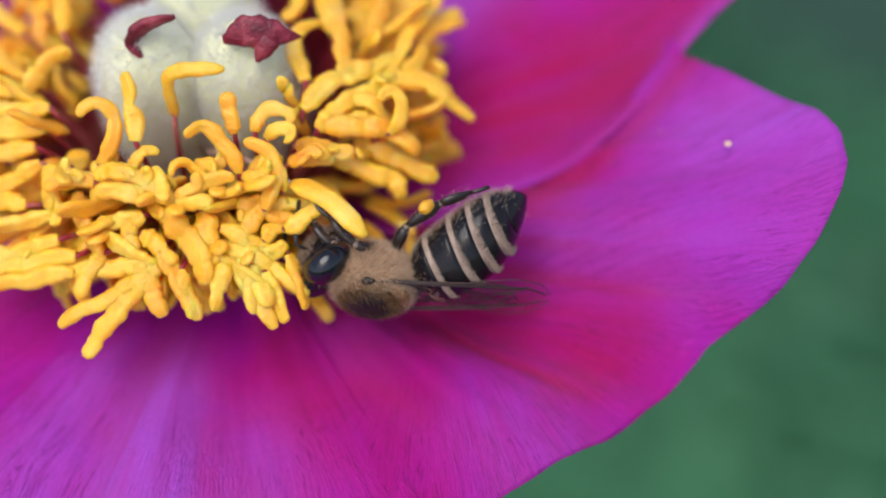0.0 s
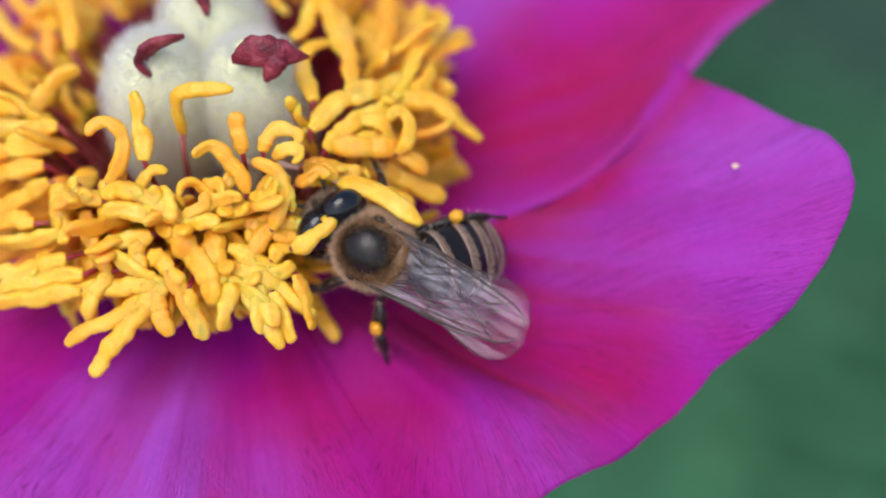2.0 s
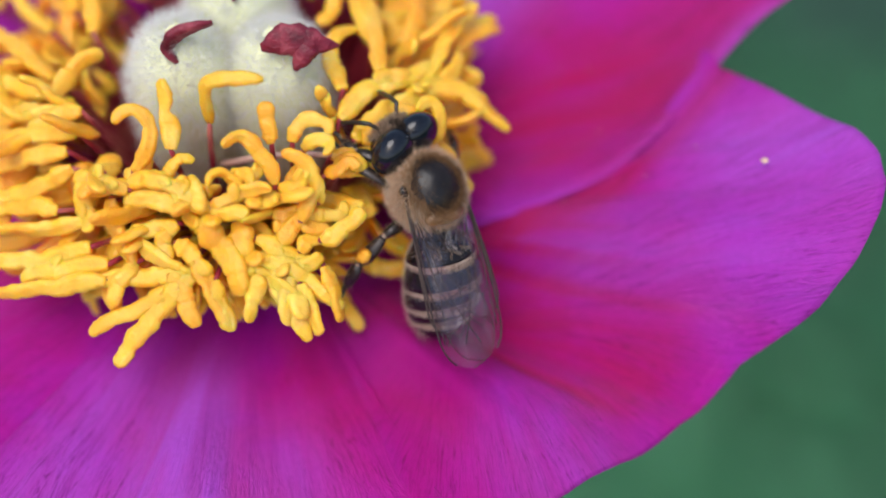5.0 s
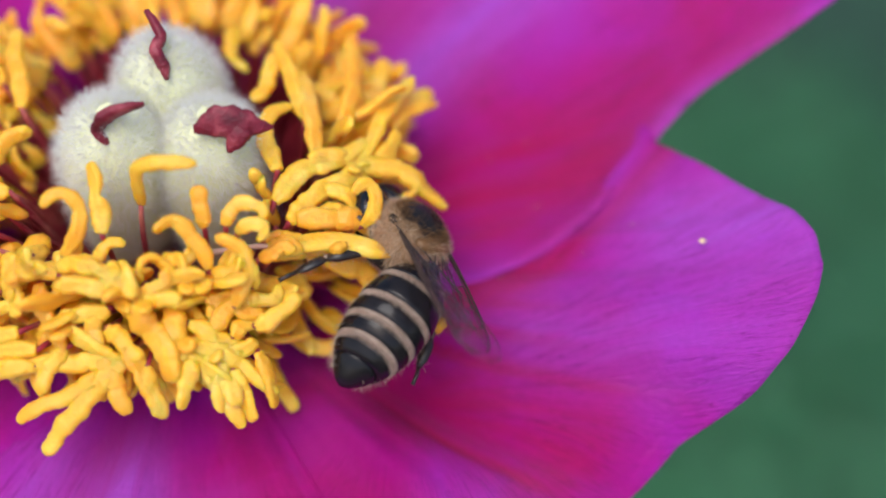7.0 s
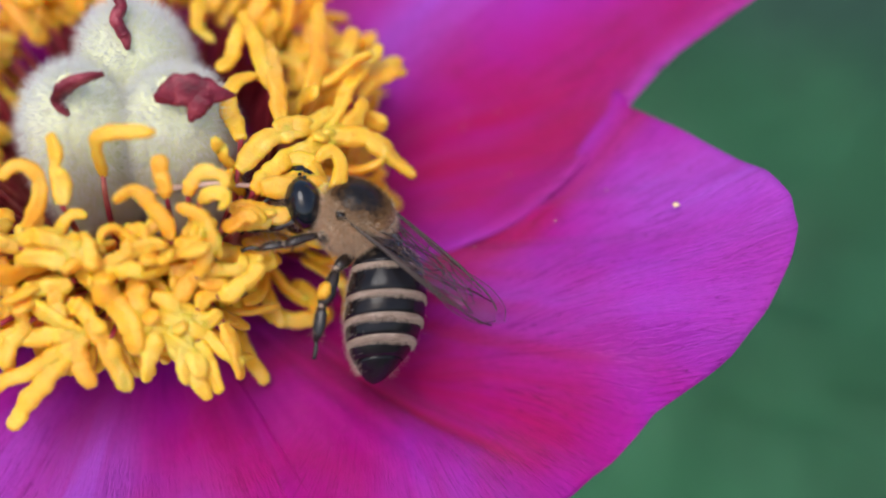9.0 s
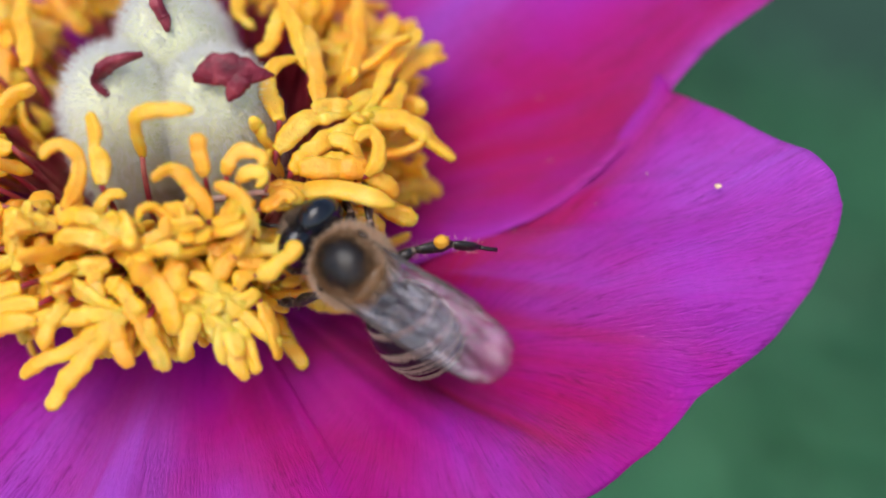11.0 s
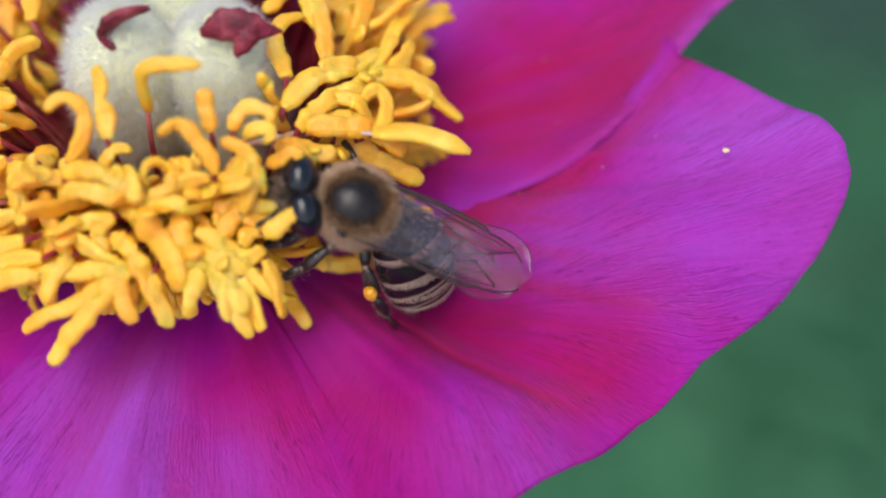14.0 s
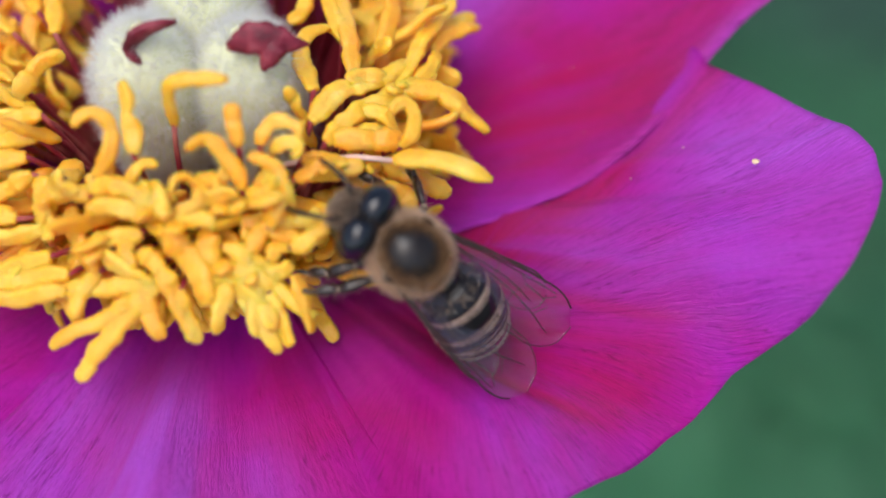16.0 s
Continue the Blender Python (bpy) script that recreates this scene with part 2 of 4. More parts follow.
def tube(path, radii, seg=8, flat=1.0, groove=0.0, first_side=None, turns=0.0):
    """A closed tube; flat squeezes it across, groove cuts it into two lobes."""
    path = [Vector(p) for p in path]
    verts, faces, n = [], [], len(path)
    axes = frames_along(path)
    if first_side is not None:
        side = Vector(first_side)
        fixed = []
        for i in range(n):
            t = (path[min(i + 1, n - 1)] - path[max(i - 1, 0)]).normalized()
            side = (side - t * side.dot(t)).normalized()
            fixed.append((side, t.cross(side)))
        axes = fixed
    for i, p in enumerate(path):
        a, b = axes[i]
        for k in range(seg):
            w = 2 * math.pi * k / seg
            c, s = math.cos(turns * i / n), math.sin(turns * i / n)
            r = radii[i] * (1 - groove * math.cos(w) ** 2 * (1.0 if k % (seg // 2) == 0 else 0.3))
            q, h = r * flat * math.cos(w), r * math.sin(w)
            verts.append(p + a * (q * c - h * s) + b * (q * s + h * c))
    for i in range(n - 1):
        for k in range(seg):
            j = (k + 1) % seg
            faces.append((i * seg + k, i * seg + j, (i + 1) * seg + j, (i + 1) * seg + k))
    faces.append(tuple(reversed(range(seg))))
    faces.append(tuple(range((n - 1) * seg, n * seg)))
    return verts, faces


def ball(centre, size, rings=12, seg=18, turn=None, dent=0.0):
    c = Vector(centre)
    verts, faces = [c + (turn @ Vector((0, 0, size[2])) if turn else Vector((0, 0, size[2])))], []
    for i in range(1, rings):
        a = math.pi * i / rings
        for k in range(seg):
            w = 2 * math.pi * k / seg
            v = Vector((math.sin(a) * math.cos(w), math.sin(a) * math.sin(w), math.cos(a)))
            if dent:
                v *= 1 + dent * noise.noise(v * 2.3 + c)
            v = Vector((v.x * size[0], v.y * size[1], v.z * size[2]))
            verts.append(c + (turn @ v if turn else v))
    verts.append(c + (turn @ Vector((0, 0, -size[2])) if turn else Vector((0, 0, -size[2]))))
    for k in range(seg):
        faces.append((0, 1 + k, 1 + (k + 1) % seg))
    for i in range(rings - 2):
        for k in range(seg):
            j = (k + 1) % seg
            a, b = 1 + i * seg, 1 + (i + 1) * seg
            faces.append((a + k, b + k, b + j, a + j))
    last, base = len(verts) - 1, 1 + (rings - 2) * seg
    for k in range(seg):
        faces.append((last, base + (k + 1) % seg, base + k))
    return verts, faces


def hairs(roots, length, thick, lean=(0, 0, 0), spread=0.35, rng=random):
    """Fine three-sided hairs on (root, normal) pairs, a little bent."""
    verts, faces = [], []
    lean = Vector(lean)
    for p, nrm in roots:
        way = (nrm + lean + Vector((rng.gauss(0, spread), rng.gauss(0, spread), rng.gauss(0, spread)))).normalized()
        bend = Vector((rng.gauss(0, 0.3), rng.gauss(0, 0.3), rng.gauss(0, 0.3)))
        lg = length * rng.uniform(0.6, 1.25)
        a = way.orthogonal().normalized() * thick
        b = way.cross(a).normalized() * thick
        k = len(verts)
        mid = p + way * lg * 0.55
        verts += [p + a, p - a * 0.5 + b * 0.87, p - a * 0.5 - b * 0.87,
                  mid + a * 0.7, mid - a * 0.35 + b * 0.6, mid - a * 0.35 - b * 0.6, p + (way + bend * 0.35).normalized() * lg]
        for i in range(3):
            j = (i + 1) % 3
            faces += [(k + i, k + j, k + 3 + j, k + 3 + i), (k + 3 + i, k + 3 + j, k + 6)]
    return verts, faces


def lerp_table(x, xs, ys):
    return float(np.interp(x, xs, ys))


# ---- ground and undergrowth ----
GROUND_Z = -700.0
BARE = (320, 780)


def build_ground():
    verts, faces, n = [], [], 60
    for i in range(n + 1):
        for k in range(n + 1):
            u, v = 2 * i / n - 1, 2 * k / n - 1
            x, y = 300000 * u * abs(u) ** 3, 300000 * v * abs(v) ** 3
            verts.append((x, y, GROUND_Z - 4 + 10 * noise.noise(Vector((x / 140, y / 140, 0)))))
    for i in range(n):
        for k in range(n):
            a = i * (n + 1) + k
            faces.append((a, a + n + 1, a + n + 2, a + 1))
    ground = solid("ground", verts, faces, M_GROUND)
    tagged(ground, "green mossy garden ground far below the flower", "ground", kind="structure")


def build_undergrowth():
    """Loose leaves low over the ground."""
    rng = random.Random(5)
    verts, faces = [], []
    for i in range(19000):
        near = i < 12000
        x, y = (rng.uniform(-450, 850), rng.uniform(-250, 1100)) if near else (rng.gauss(200, 1300), rng.gauss(420, 1300))
        z = GROUND_Z + rng.uniform(5, 45) * (0.5 + 0.5 * noise.noise(Vector((x / 160, y / 160, 3))))
        edge = math.hypot(x - 200, y - 420) / 640 - 0.45 * noise.noise(Vector((x / 230, y / 230, 7)))
        if near and edge > rng.uniform(0.85, 1.15):
            continue
        bare = math.exp(-((x - BARE[0]) / 130) ** 2 - ((y - BARE[1]) / 100) ** 2)
        if math.hypot(x, y) < 40 or rng.random() < 2.2 * bare:
            continue
        yaw, tip, lg = rng.uniform(0, 6.28), rng.uniform(-0.3, 0.5), rng.uniform(20, 40)
        wd = lg * rng.uniform(0.18, 0.3)
        fwd = Vector((math.cos(yaw) * math.cos(tip), math.sin(yaw) * math.cos(tip), math.sin(tip)))
        side = Vector((-math.sin(yaw), math.cos(yaw), 0))
        up = fwd.cross(side)
        k = len(verts)
        for s, w in ((0, 0.05), (0.3, 0.8), (0.6, 1.0), (0.85, 0.5), (1.0, 0.03)):
            c = Vector((x, y, z)) + fwd * lg * s - Vector((0, 0, 1)) * lg * 0.35 * s * s
            verts += [c + side * wd * w + up * 2 * w, c - up * 2, c - side * wd * w + up * 2 * w]
        for s in range(4):
            for q in range(2):
                a = k + 3 * s + q
                faces.append((a, a + 3, a + 4, a + 1))
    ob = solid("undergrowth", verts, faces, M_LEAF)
    tagged(ob, "dense dark green leaves low over the ground, out of focus", "foliage", kind="stuff")


# ---- the peony ----
def petal_height(x, y):
    r, a = math.hypot(x, y), math.atan2(y, x)
    top = 0.5 + 4.7 * max(0.0, math.cos(a - 0.15)) ** 1.5
    return -2.2 + (top + 2.2) * (r / 31) ** 1.6 + 0.14 * (y - 1.8)


def petal(flower, low, high, reach, lift, folds, label, seed, rows=46, cols=64, red=(), pale=(), rim=0.0, droop=None, crease_shade=None, fan=None):
    """A petal between the azimuths low(r) and high(r), in degrees, out to reach(azimuth); folds: (azimuth, height, width) ridges."""
    verts, uvs, faces, tints = [], [], [], []
    shift = Vector((seed * 7.3, seed * 3.1, 0))
    for i in range(rows + 1):
        for k in range(cols + 1):
            v = k / cols
            s = i / rows
            az = low(30 * s + 3) * (1 - v) + high(30 * s + 3) * v
            for _ in range(3):
                r = 3 + (reach(az) - 3) * s
                az = low(r) * (1 - v) + high(r) * v
            x, y = r * math.cos(radians(az)), r * math.sin(radians(az))
            z = petal_height(x, y) + lift(r, az, v)
            for centre, height, width in folds:
                z += height * math.exp(-((az - centre) / width) ** 2) * min(1, max(0, (r - 7) / 12)) * (1 - 0.65 * min(1, max(0, (s - 0.6) / 0.4)))
            rough = Vector((x, y, 0)) * 0.09 + shift
            z += 0.7 * noise.noise(rough) * min(1, r / 22)
            z += 0.22 * noise.noise(Vector((az * 0.28, r * 0.06, seed))) * min(1, r / 18)
            edge = min(1, max(0, (s - 0.86) / 0.14))
            z += edge * 0.55 * noise.noise(Vector((az * 0.16, 0, seed + 4)))
            if droop:
                fall = droop(r, az)
                y, z = y + 0.78 * fall, z - fall
            verts.append(Vector((x, y, z)))
            # A lilac highlight is painted into the colour along the free edge.
            rim_highlight = rim * math.exp(-(v / 0.03) ** 2)
            # Dark red shade is painted on the lower petal along its neighbour's edge.
            tints.append(tuple(min(1.0, sum(h * math.exp(-((az - a) / w) ** 2) * min(1, max(0, (r - r0) / 5)) * min(1, max(0, (r1 - r) / 5)) for a, w, h, r0, r1 in band) + more) for band, more in ((red, 0.85 * math.exp(-((az - crease_shade(r) + 2.0) / 3.0) ** 2) if crease_shade else 0.0), (pale, rim_highlight))))
            if fan:
                ray, far = math.degrees(math.atan2(y - fan[1], x - fan[0])), math.hypot(x - fan[0], y - fan[1])
            else:
                ray, far = az, r
            uvs.append((ray / 70 + seed * 3.7 + 0.015 * noise.noise(rough * 2), far / 40))
    for i in range(rows):
        for k in range(cols):
            a = i * (cols + 1) + k
            faces.append((a, a + cols + 1, a + cols + 2, a + 1))
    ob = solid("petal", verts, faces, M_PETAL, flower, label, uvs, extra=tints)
    thick = ob.modifiers.new("thickness", "SOLIDIFY")
    thick.thickness, thick.offset = 0.09 * MM, -1
    return ob


def build_petals(flower):
    reach_r = np.linspace(3, 46, 87)
    turn = np.interp(reach_r, [3, 11.4, 13.4, 16.9, 19.4, 23.2, 26.8, 30.9, 34.7, 40.7, 46], [-40, -28, -21, -13.5, -9.8, -5, 3.5, 10.5, 12, 14, 16])
    turn[4:-4] = np.convolve(turn, np.ones(9) / 9, "valid")

    def edge(r):
        """The azimuth of the upper petal's edge over its neighbour."""
        return float(np.interp(r, reach_r, turn))

    right_az = [-66, -53, -49, -44, -39, -34, -29, -26, -22, -18, -13, -10, -7, -4, 1, 4, 7, 14, 24]
    right_r = [28, 29.0, 29.6, 30.5, 31.6, 32.5, 33.2, 34.3, 35.7, 36.6, 37.3, 37.5, 37.1, 35.7, 32.5, 30.5, 29.0, 28.3, 28]
    # The overlapping petal's contact shade is painted in as a crimson band.
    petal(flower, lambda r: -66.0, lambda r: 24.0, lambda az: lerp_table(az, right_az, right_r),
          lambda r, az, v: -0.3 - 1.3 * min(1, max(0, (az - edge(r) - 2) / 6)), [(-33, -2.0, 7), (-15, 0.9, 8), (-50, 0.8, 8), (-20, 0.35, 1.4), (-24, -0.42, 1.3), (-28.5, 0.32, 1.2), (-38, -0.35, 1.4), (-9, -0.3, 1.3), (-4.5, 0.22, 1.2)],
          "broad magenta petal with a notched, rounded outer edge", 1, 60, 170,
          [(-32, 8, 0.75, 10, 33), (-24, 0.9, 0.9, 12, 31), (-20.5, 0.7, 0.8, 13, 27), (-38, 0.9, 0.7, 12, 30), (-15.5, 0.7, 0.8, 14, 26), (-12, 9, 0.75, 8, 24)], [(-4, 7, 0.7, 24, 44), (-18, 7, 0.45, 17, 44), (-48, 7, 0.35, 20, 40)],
          droop=lambda r, az: 3.6 * min(1, max(0, (r - 22) / 10)) ** 1.5 * math.exp(-((az + 40) / 18) ** 4), crease_shade=edge, fan=(13.0, -9.0))
    # Edge highlight and lilac sheen are painted in through the pale bands.
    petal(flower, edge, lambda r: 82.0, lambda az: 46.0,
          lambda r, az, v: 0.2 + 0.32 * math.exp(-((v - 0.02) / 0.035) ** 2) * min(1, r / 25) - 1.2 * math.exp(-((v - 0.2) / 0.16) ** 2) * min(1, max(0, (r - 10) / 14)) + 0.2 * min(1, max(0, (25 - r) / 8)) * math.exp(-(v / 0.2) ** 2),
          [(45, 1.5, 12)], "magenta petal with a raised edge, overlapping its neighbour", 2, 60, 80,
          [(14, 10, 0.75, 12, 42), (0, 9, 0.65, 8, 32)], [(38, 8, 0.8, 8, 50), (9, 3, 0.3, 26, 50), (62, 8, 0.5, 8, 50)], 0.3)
    # The ridge's sheen is painted into its colour as pale bands.
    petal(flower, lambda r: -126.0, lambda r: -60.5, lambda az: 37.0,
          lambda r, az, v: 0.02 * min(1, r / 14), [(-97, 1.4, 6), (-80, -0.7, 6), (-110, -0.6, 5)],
          "magenta front petal with a raised ridge and painted pale sheen", 3, 50, 80,
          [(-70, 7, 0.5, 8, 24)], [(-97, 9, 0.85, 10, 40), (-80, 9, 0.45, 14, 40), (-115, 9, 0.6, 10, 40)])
    petal(flower, lambda r: -186.0, lambda r: -122.0, lambda az: 37.0,
          lambda r, az, v: -0.1, [(-140, 0.9, 9), (-160, -0.8, 8)], "magenta petal spread beside the stamens", 4)
    petal(flower, lambda r: 140.0, lambda r: 184.0, lambda az: 40.0,
          lambda r, az, v: 0.3 + 0.12 * r, [(160, 0.9, 8)], "magenta petal behind the stamens", 5, 36, 40)
    petal(flower, lambda r: 76.0, lambda r: 146.0, lambda az: 42.0,
          lambda r, az, v: 0.1 + 0.10 * r, [(110, 1.0, 10)], "magenta petal behind the stamens", 6, 36, 50)


TILT = Matrix.Translation((0, 1.8, 0)) @ Matrix.Rotation(radians(10), 4, "X")


def stamen_shape(base, start, way, length, curl, axis, thick, rng, bow=0.0, sharp=False, strap=False):
    """A filament from base to start, and an anther that sets off along way and curls about axis."""
    base, start, way = Vector(base), Vector(start), Vector(way).normalized()
    span = (start - base).length
    mid = (base + start) / 2 + Vector((0, 0, 1)) * span * 0.12 + Vector((rng.gauss(0, 0.2), rng.gauss(0, 0.2), 0))
    path = [base * (1 - u) ** 2 + mid * 2 * u * (1 - u) + start * u * u for u in [i / 7 for i in range(8)]]
    filament = tube(path, [0.24 - 0.09 * i / 7 for i in range(8)], 6)
    n = 22
    p, d = start - way * 0.15, way.copy()
    axis = (axis - d * axis.dot(d)).normalized()
    pts, radii = [], []
    seed = Vector((rng.uniform(0, 90), rng.uniform(0, 90), rng.uniform(0, 90)))
    twist = rng.gauss(0, 0.06)
    face = d.cross(axis) if strap else None
    for i in range(n):
        u = i / (n - 1)
        s = u * length
        f = 0.8 if strap else 1.5
        wobble = Vector((noise.noise(seed + Vector((s * f, 0, 0))), noise.noise(seed + Vector((0, s * f, 0))), noise.noise(seed + Vector((0, 0, s * f)))))
        pts.append(p + wobble * (0.2 if strap else 0.1 if sharp else 0.42) * min(1, 2.5 * u))
        body = min(1.0, 0.5 + 3.4 * u) * (1.0 if u < 0.84 else 0.42 + 0.58 * math.sqrt(max(0.0, 1 - ((u - 0.84) / 0.16) ** 2)))
        radii.append(thick * body * (1 + (0.12 if strap else 0.26) * noise.noise(seed + Vector((s * 1.6, 7, 3)))) * (1.0 - 0.25 * u if strap else 1.0))
        d = Matrix.Rotation(curl / (n - 1) * (4.7 * math.exp(-((u - 0.5) / 0.12) ** 2) if sharp else 0.5 + 1.0 * u) + bow * math.sin(6.28 * u) / n, 3, axis) @ d
        d = Matrix.Rotation(twist, 3, Vector((0, 0, 1))) @ d
        axis = (axis - d * axis.dot(d)).normalized()
        p = p + d * (length / (n - 1))
    return filament, tube(pts, radii, 16, 0.62 if strap else 0.72, 0.34, face if strap else axis, rng.gauss(0, 0.7 if strap else 1.4))


def stamen(flower, *shape, **more):
    filament, anther = stamen_shape(*shape, **more)
    solid("anther", *anther, M_ANTHER, solid("stamen", *filament, M_FILAMENT, flower))


def build_low_stamens(flower):
    """The crowded lower stamens that fill the gaps between the others."""
    rng = random.Random(17)
    filaments, anthers = [], []
    for i in range(420):
        az = rng.uniform(-math.pi, math.pi)
        deg = math.degrees(az)
        if 30 < deg < 150 or -64 < deg < -12 and rng.random() < 0.7:
            continue
        r = rng.uniform(8.2, 11.6) + 0.7 * math.exp(-((deg + 155) / 22) ** 2) - 1.5 * math.exp(-((deg + 90) / 24) ** 2)
        out, across = Vector((math.cos(az), math.sin(az), 0)), Vector((-math.sin(az), math.cos(az), 0))
        z = 5.2 - 0.5 * (r - 5.4) + rng.uniform(-0.9, 0.4)
        if -62 < deg < 12:
            z -= 1.0
        lean = radians(rng.uniform(50, 100))
        way = out * math.sin(lean) + Vector((0, 0, math.cos(lean))) + across * rng.gauss(0, 0.5)
        base = out * (5.6 + 0.3 * (r - 5)) + Vector((0, 0, -0.8))
        axis = across + out * rng.gauss(0, 0.6) + Vector((0, 0, rng.gauss(0, 0.8)))
        f, a = stamen_shape(TILT @ base, TILT @ (out * r + Vector((0, 0, z))), TILT.to_3x3() @ way, rng.uniform(3.4, 4.6), radians(rng.uniform(-20, 60)), TILT.to_3x3() @ axis, rng.uniform(0.45, 0.6), rng, rng.gauss(0, 0.7), strap=True)
        filaments.append(f)
        anthers.append(a)
    low = solid("stamen_thicket", *join(*filaments), M_FILAMENT, flower, "crowded red filaments of the lower stamens")
    tagged(low, kind="stuff")
    top = solid("anther_thicket", *join(*anthers), M_ANTHER, low, "crowded yellow anthers under the others")
    tagged(top, kind="stuff")


def build_stamens(flower):
    """Rings of stamens: full at the sides and the back, sparse and low under those of the front."""
    rng = random.Random(11)
    rows = [(7.9, 56), (9.2, 60), (10.5, 58), (11.7, 52), (12.7, 40)]
    for ring, (radius, count) in enumerate(rows, 2):
        for i in range(count):
            az = 2 * math.pi * (i + 0.5 * (ring % 2) + rng.uniform(-0.3, 0.3)) / count
            r = radius + rng.uniform(-0.5, 0.5)
            deg = math.degrees(az)
            deg = deg - 360 if deg > 180 else deg
            front = math.exp(-((deg + 88) / 52) ** 2)
            near_bee = math.exp(-((deg + 45) / 12) ** 2)
            clear = -172 < deg < 22
            if ring == 2 if not clear else ring == 6 or i % 3 == 0 or -64 < deg < -10 and ring > 3 or ring == 3 and near_bee > 0.75:
                continue
            r += 1.2 * (1 - front) * (ring < 4)
            r -= 1.2 * near_bee * (ring >= 3)
            r += (0.9 * math.exp(-((deg + 155) / 22) ** 2) - 1.7 * math.exp(-((deg + 90) / 24) ** 2)) * (ring >= 3)
            r -= 0.8 * math.exp(-((deg - 5) / 30) ** 2) * (ring >= 4)
            z = 6.4 - 0.55 * (r - 5.4) + rng.uniform(-0.9, 0.9) + 1.2 * (1 - front)
            if clear:
                z += 1.7 - 1.6 * (-62 < deg < 12)
            out = Vector((math.cos(az), math.sin(az), 0))
            across = Vector((-math.sin(az), math.cos(az), 0))
            lean = radians(lerp_table(r, [5, 7, 9, 10.5, 12], [14, 38, 62, 78, 90]) - 10 * (1 - front) + rng.uniform(-22, 20))
            way = out * math.sin(lean) + Vector((0, 0, math.cos(lean))) + across * rng.gauss(0, 0.25)
            if rng.random() < (0.6 if ring == 3 else 0.12 if ring == 4 else 0.04):
                curl = rng.choice((1, 1, 1, -1)) * radians(rng.uniform(140, 380))
                axis = across * rng.choice((1, 1, -0.6)) + out * rng.gauss(0, 1.0) + Vector((0, 0, rng.gauss(0, 0.6)))
                length = rng.uniform(4.0, 6.2)
                thick, strap = rng.uniform(0.41, 0.53), False
            else:
                curl = radians(rng.uniform(-20, 40))
                axis = across + out * rng.gauss(0, 0.4) + Vector((0, 0, rng.gauss(0, 0.7)))
                length = rng.uniform(4.0, 5.4) - 0.8 * near_bee
                thick, strap = rng.uniform(0.58, 0.74), True
            start = out * r + Vector((0, 0, z))
            base = out * (5.6 + 0.3 * (r - 5) + rng.uniform(-0.2, 0.2)) + across * rng.uniform(-0.3, 0.3) + Vector((0, 0, -0.8))
            stamen(flower, TILT @ base, TILT @ start, TILT.to_3x3() @ way, length, curl, TILT.to_3x3() @ axis, thick, rng, rng.gauss(0, 0.7 if strap else 2.2), strap=strap)
    # Tall inner stamens before the carpels: base x, start x y z, way x z, length, curl in degrees.
    tall = [(-0.9, -0.7, -4.4, 9.0, 0.0, 1, 6.4, 84), (6.2, 6.4, -3.8, 6.4, -0.15, 1, 4.6, -8)]
    for bx, sx, sy, sz, wx, wz, length, curl in tall:
        stamen(flower, (bx, sy + 0.2, -1.2), (sx, sy, sz), (wx, 0.0, wz), length, radians(curl), Vector((0, 1, 0)), 0.40, rng, 0.0, curl == 84)


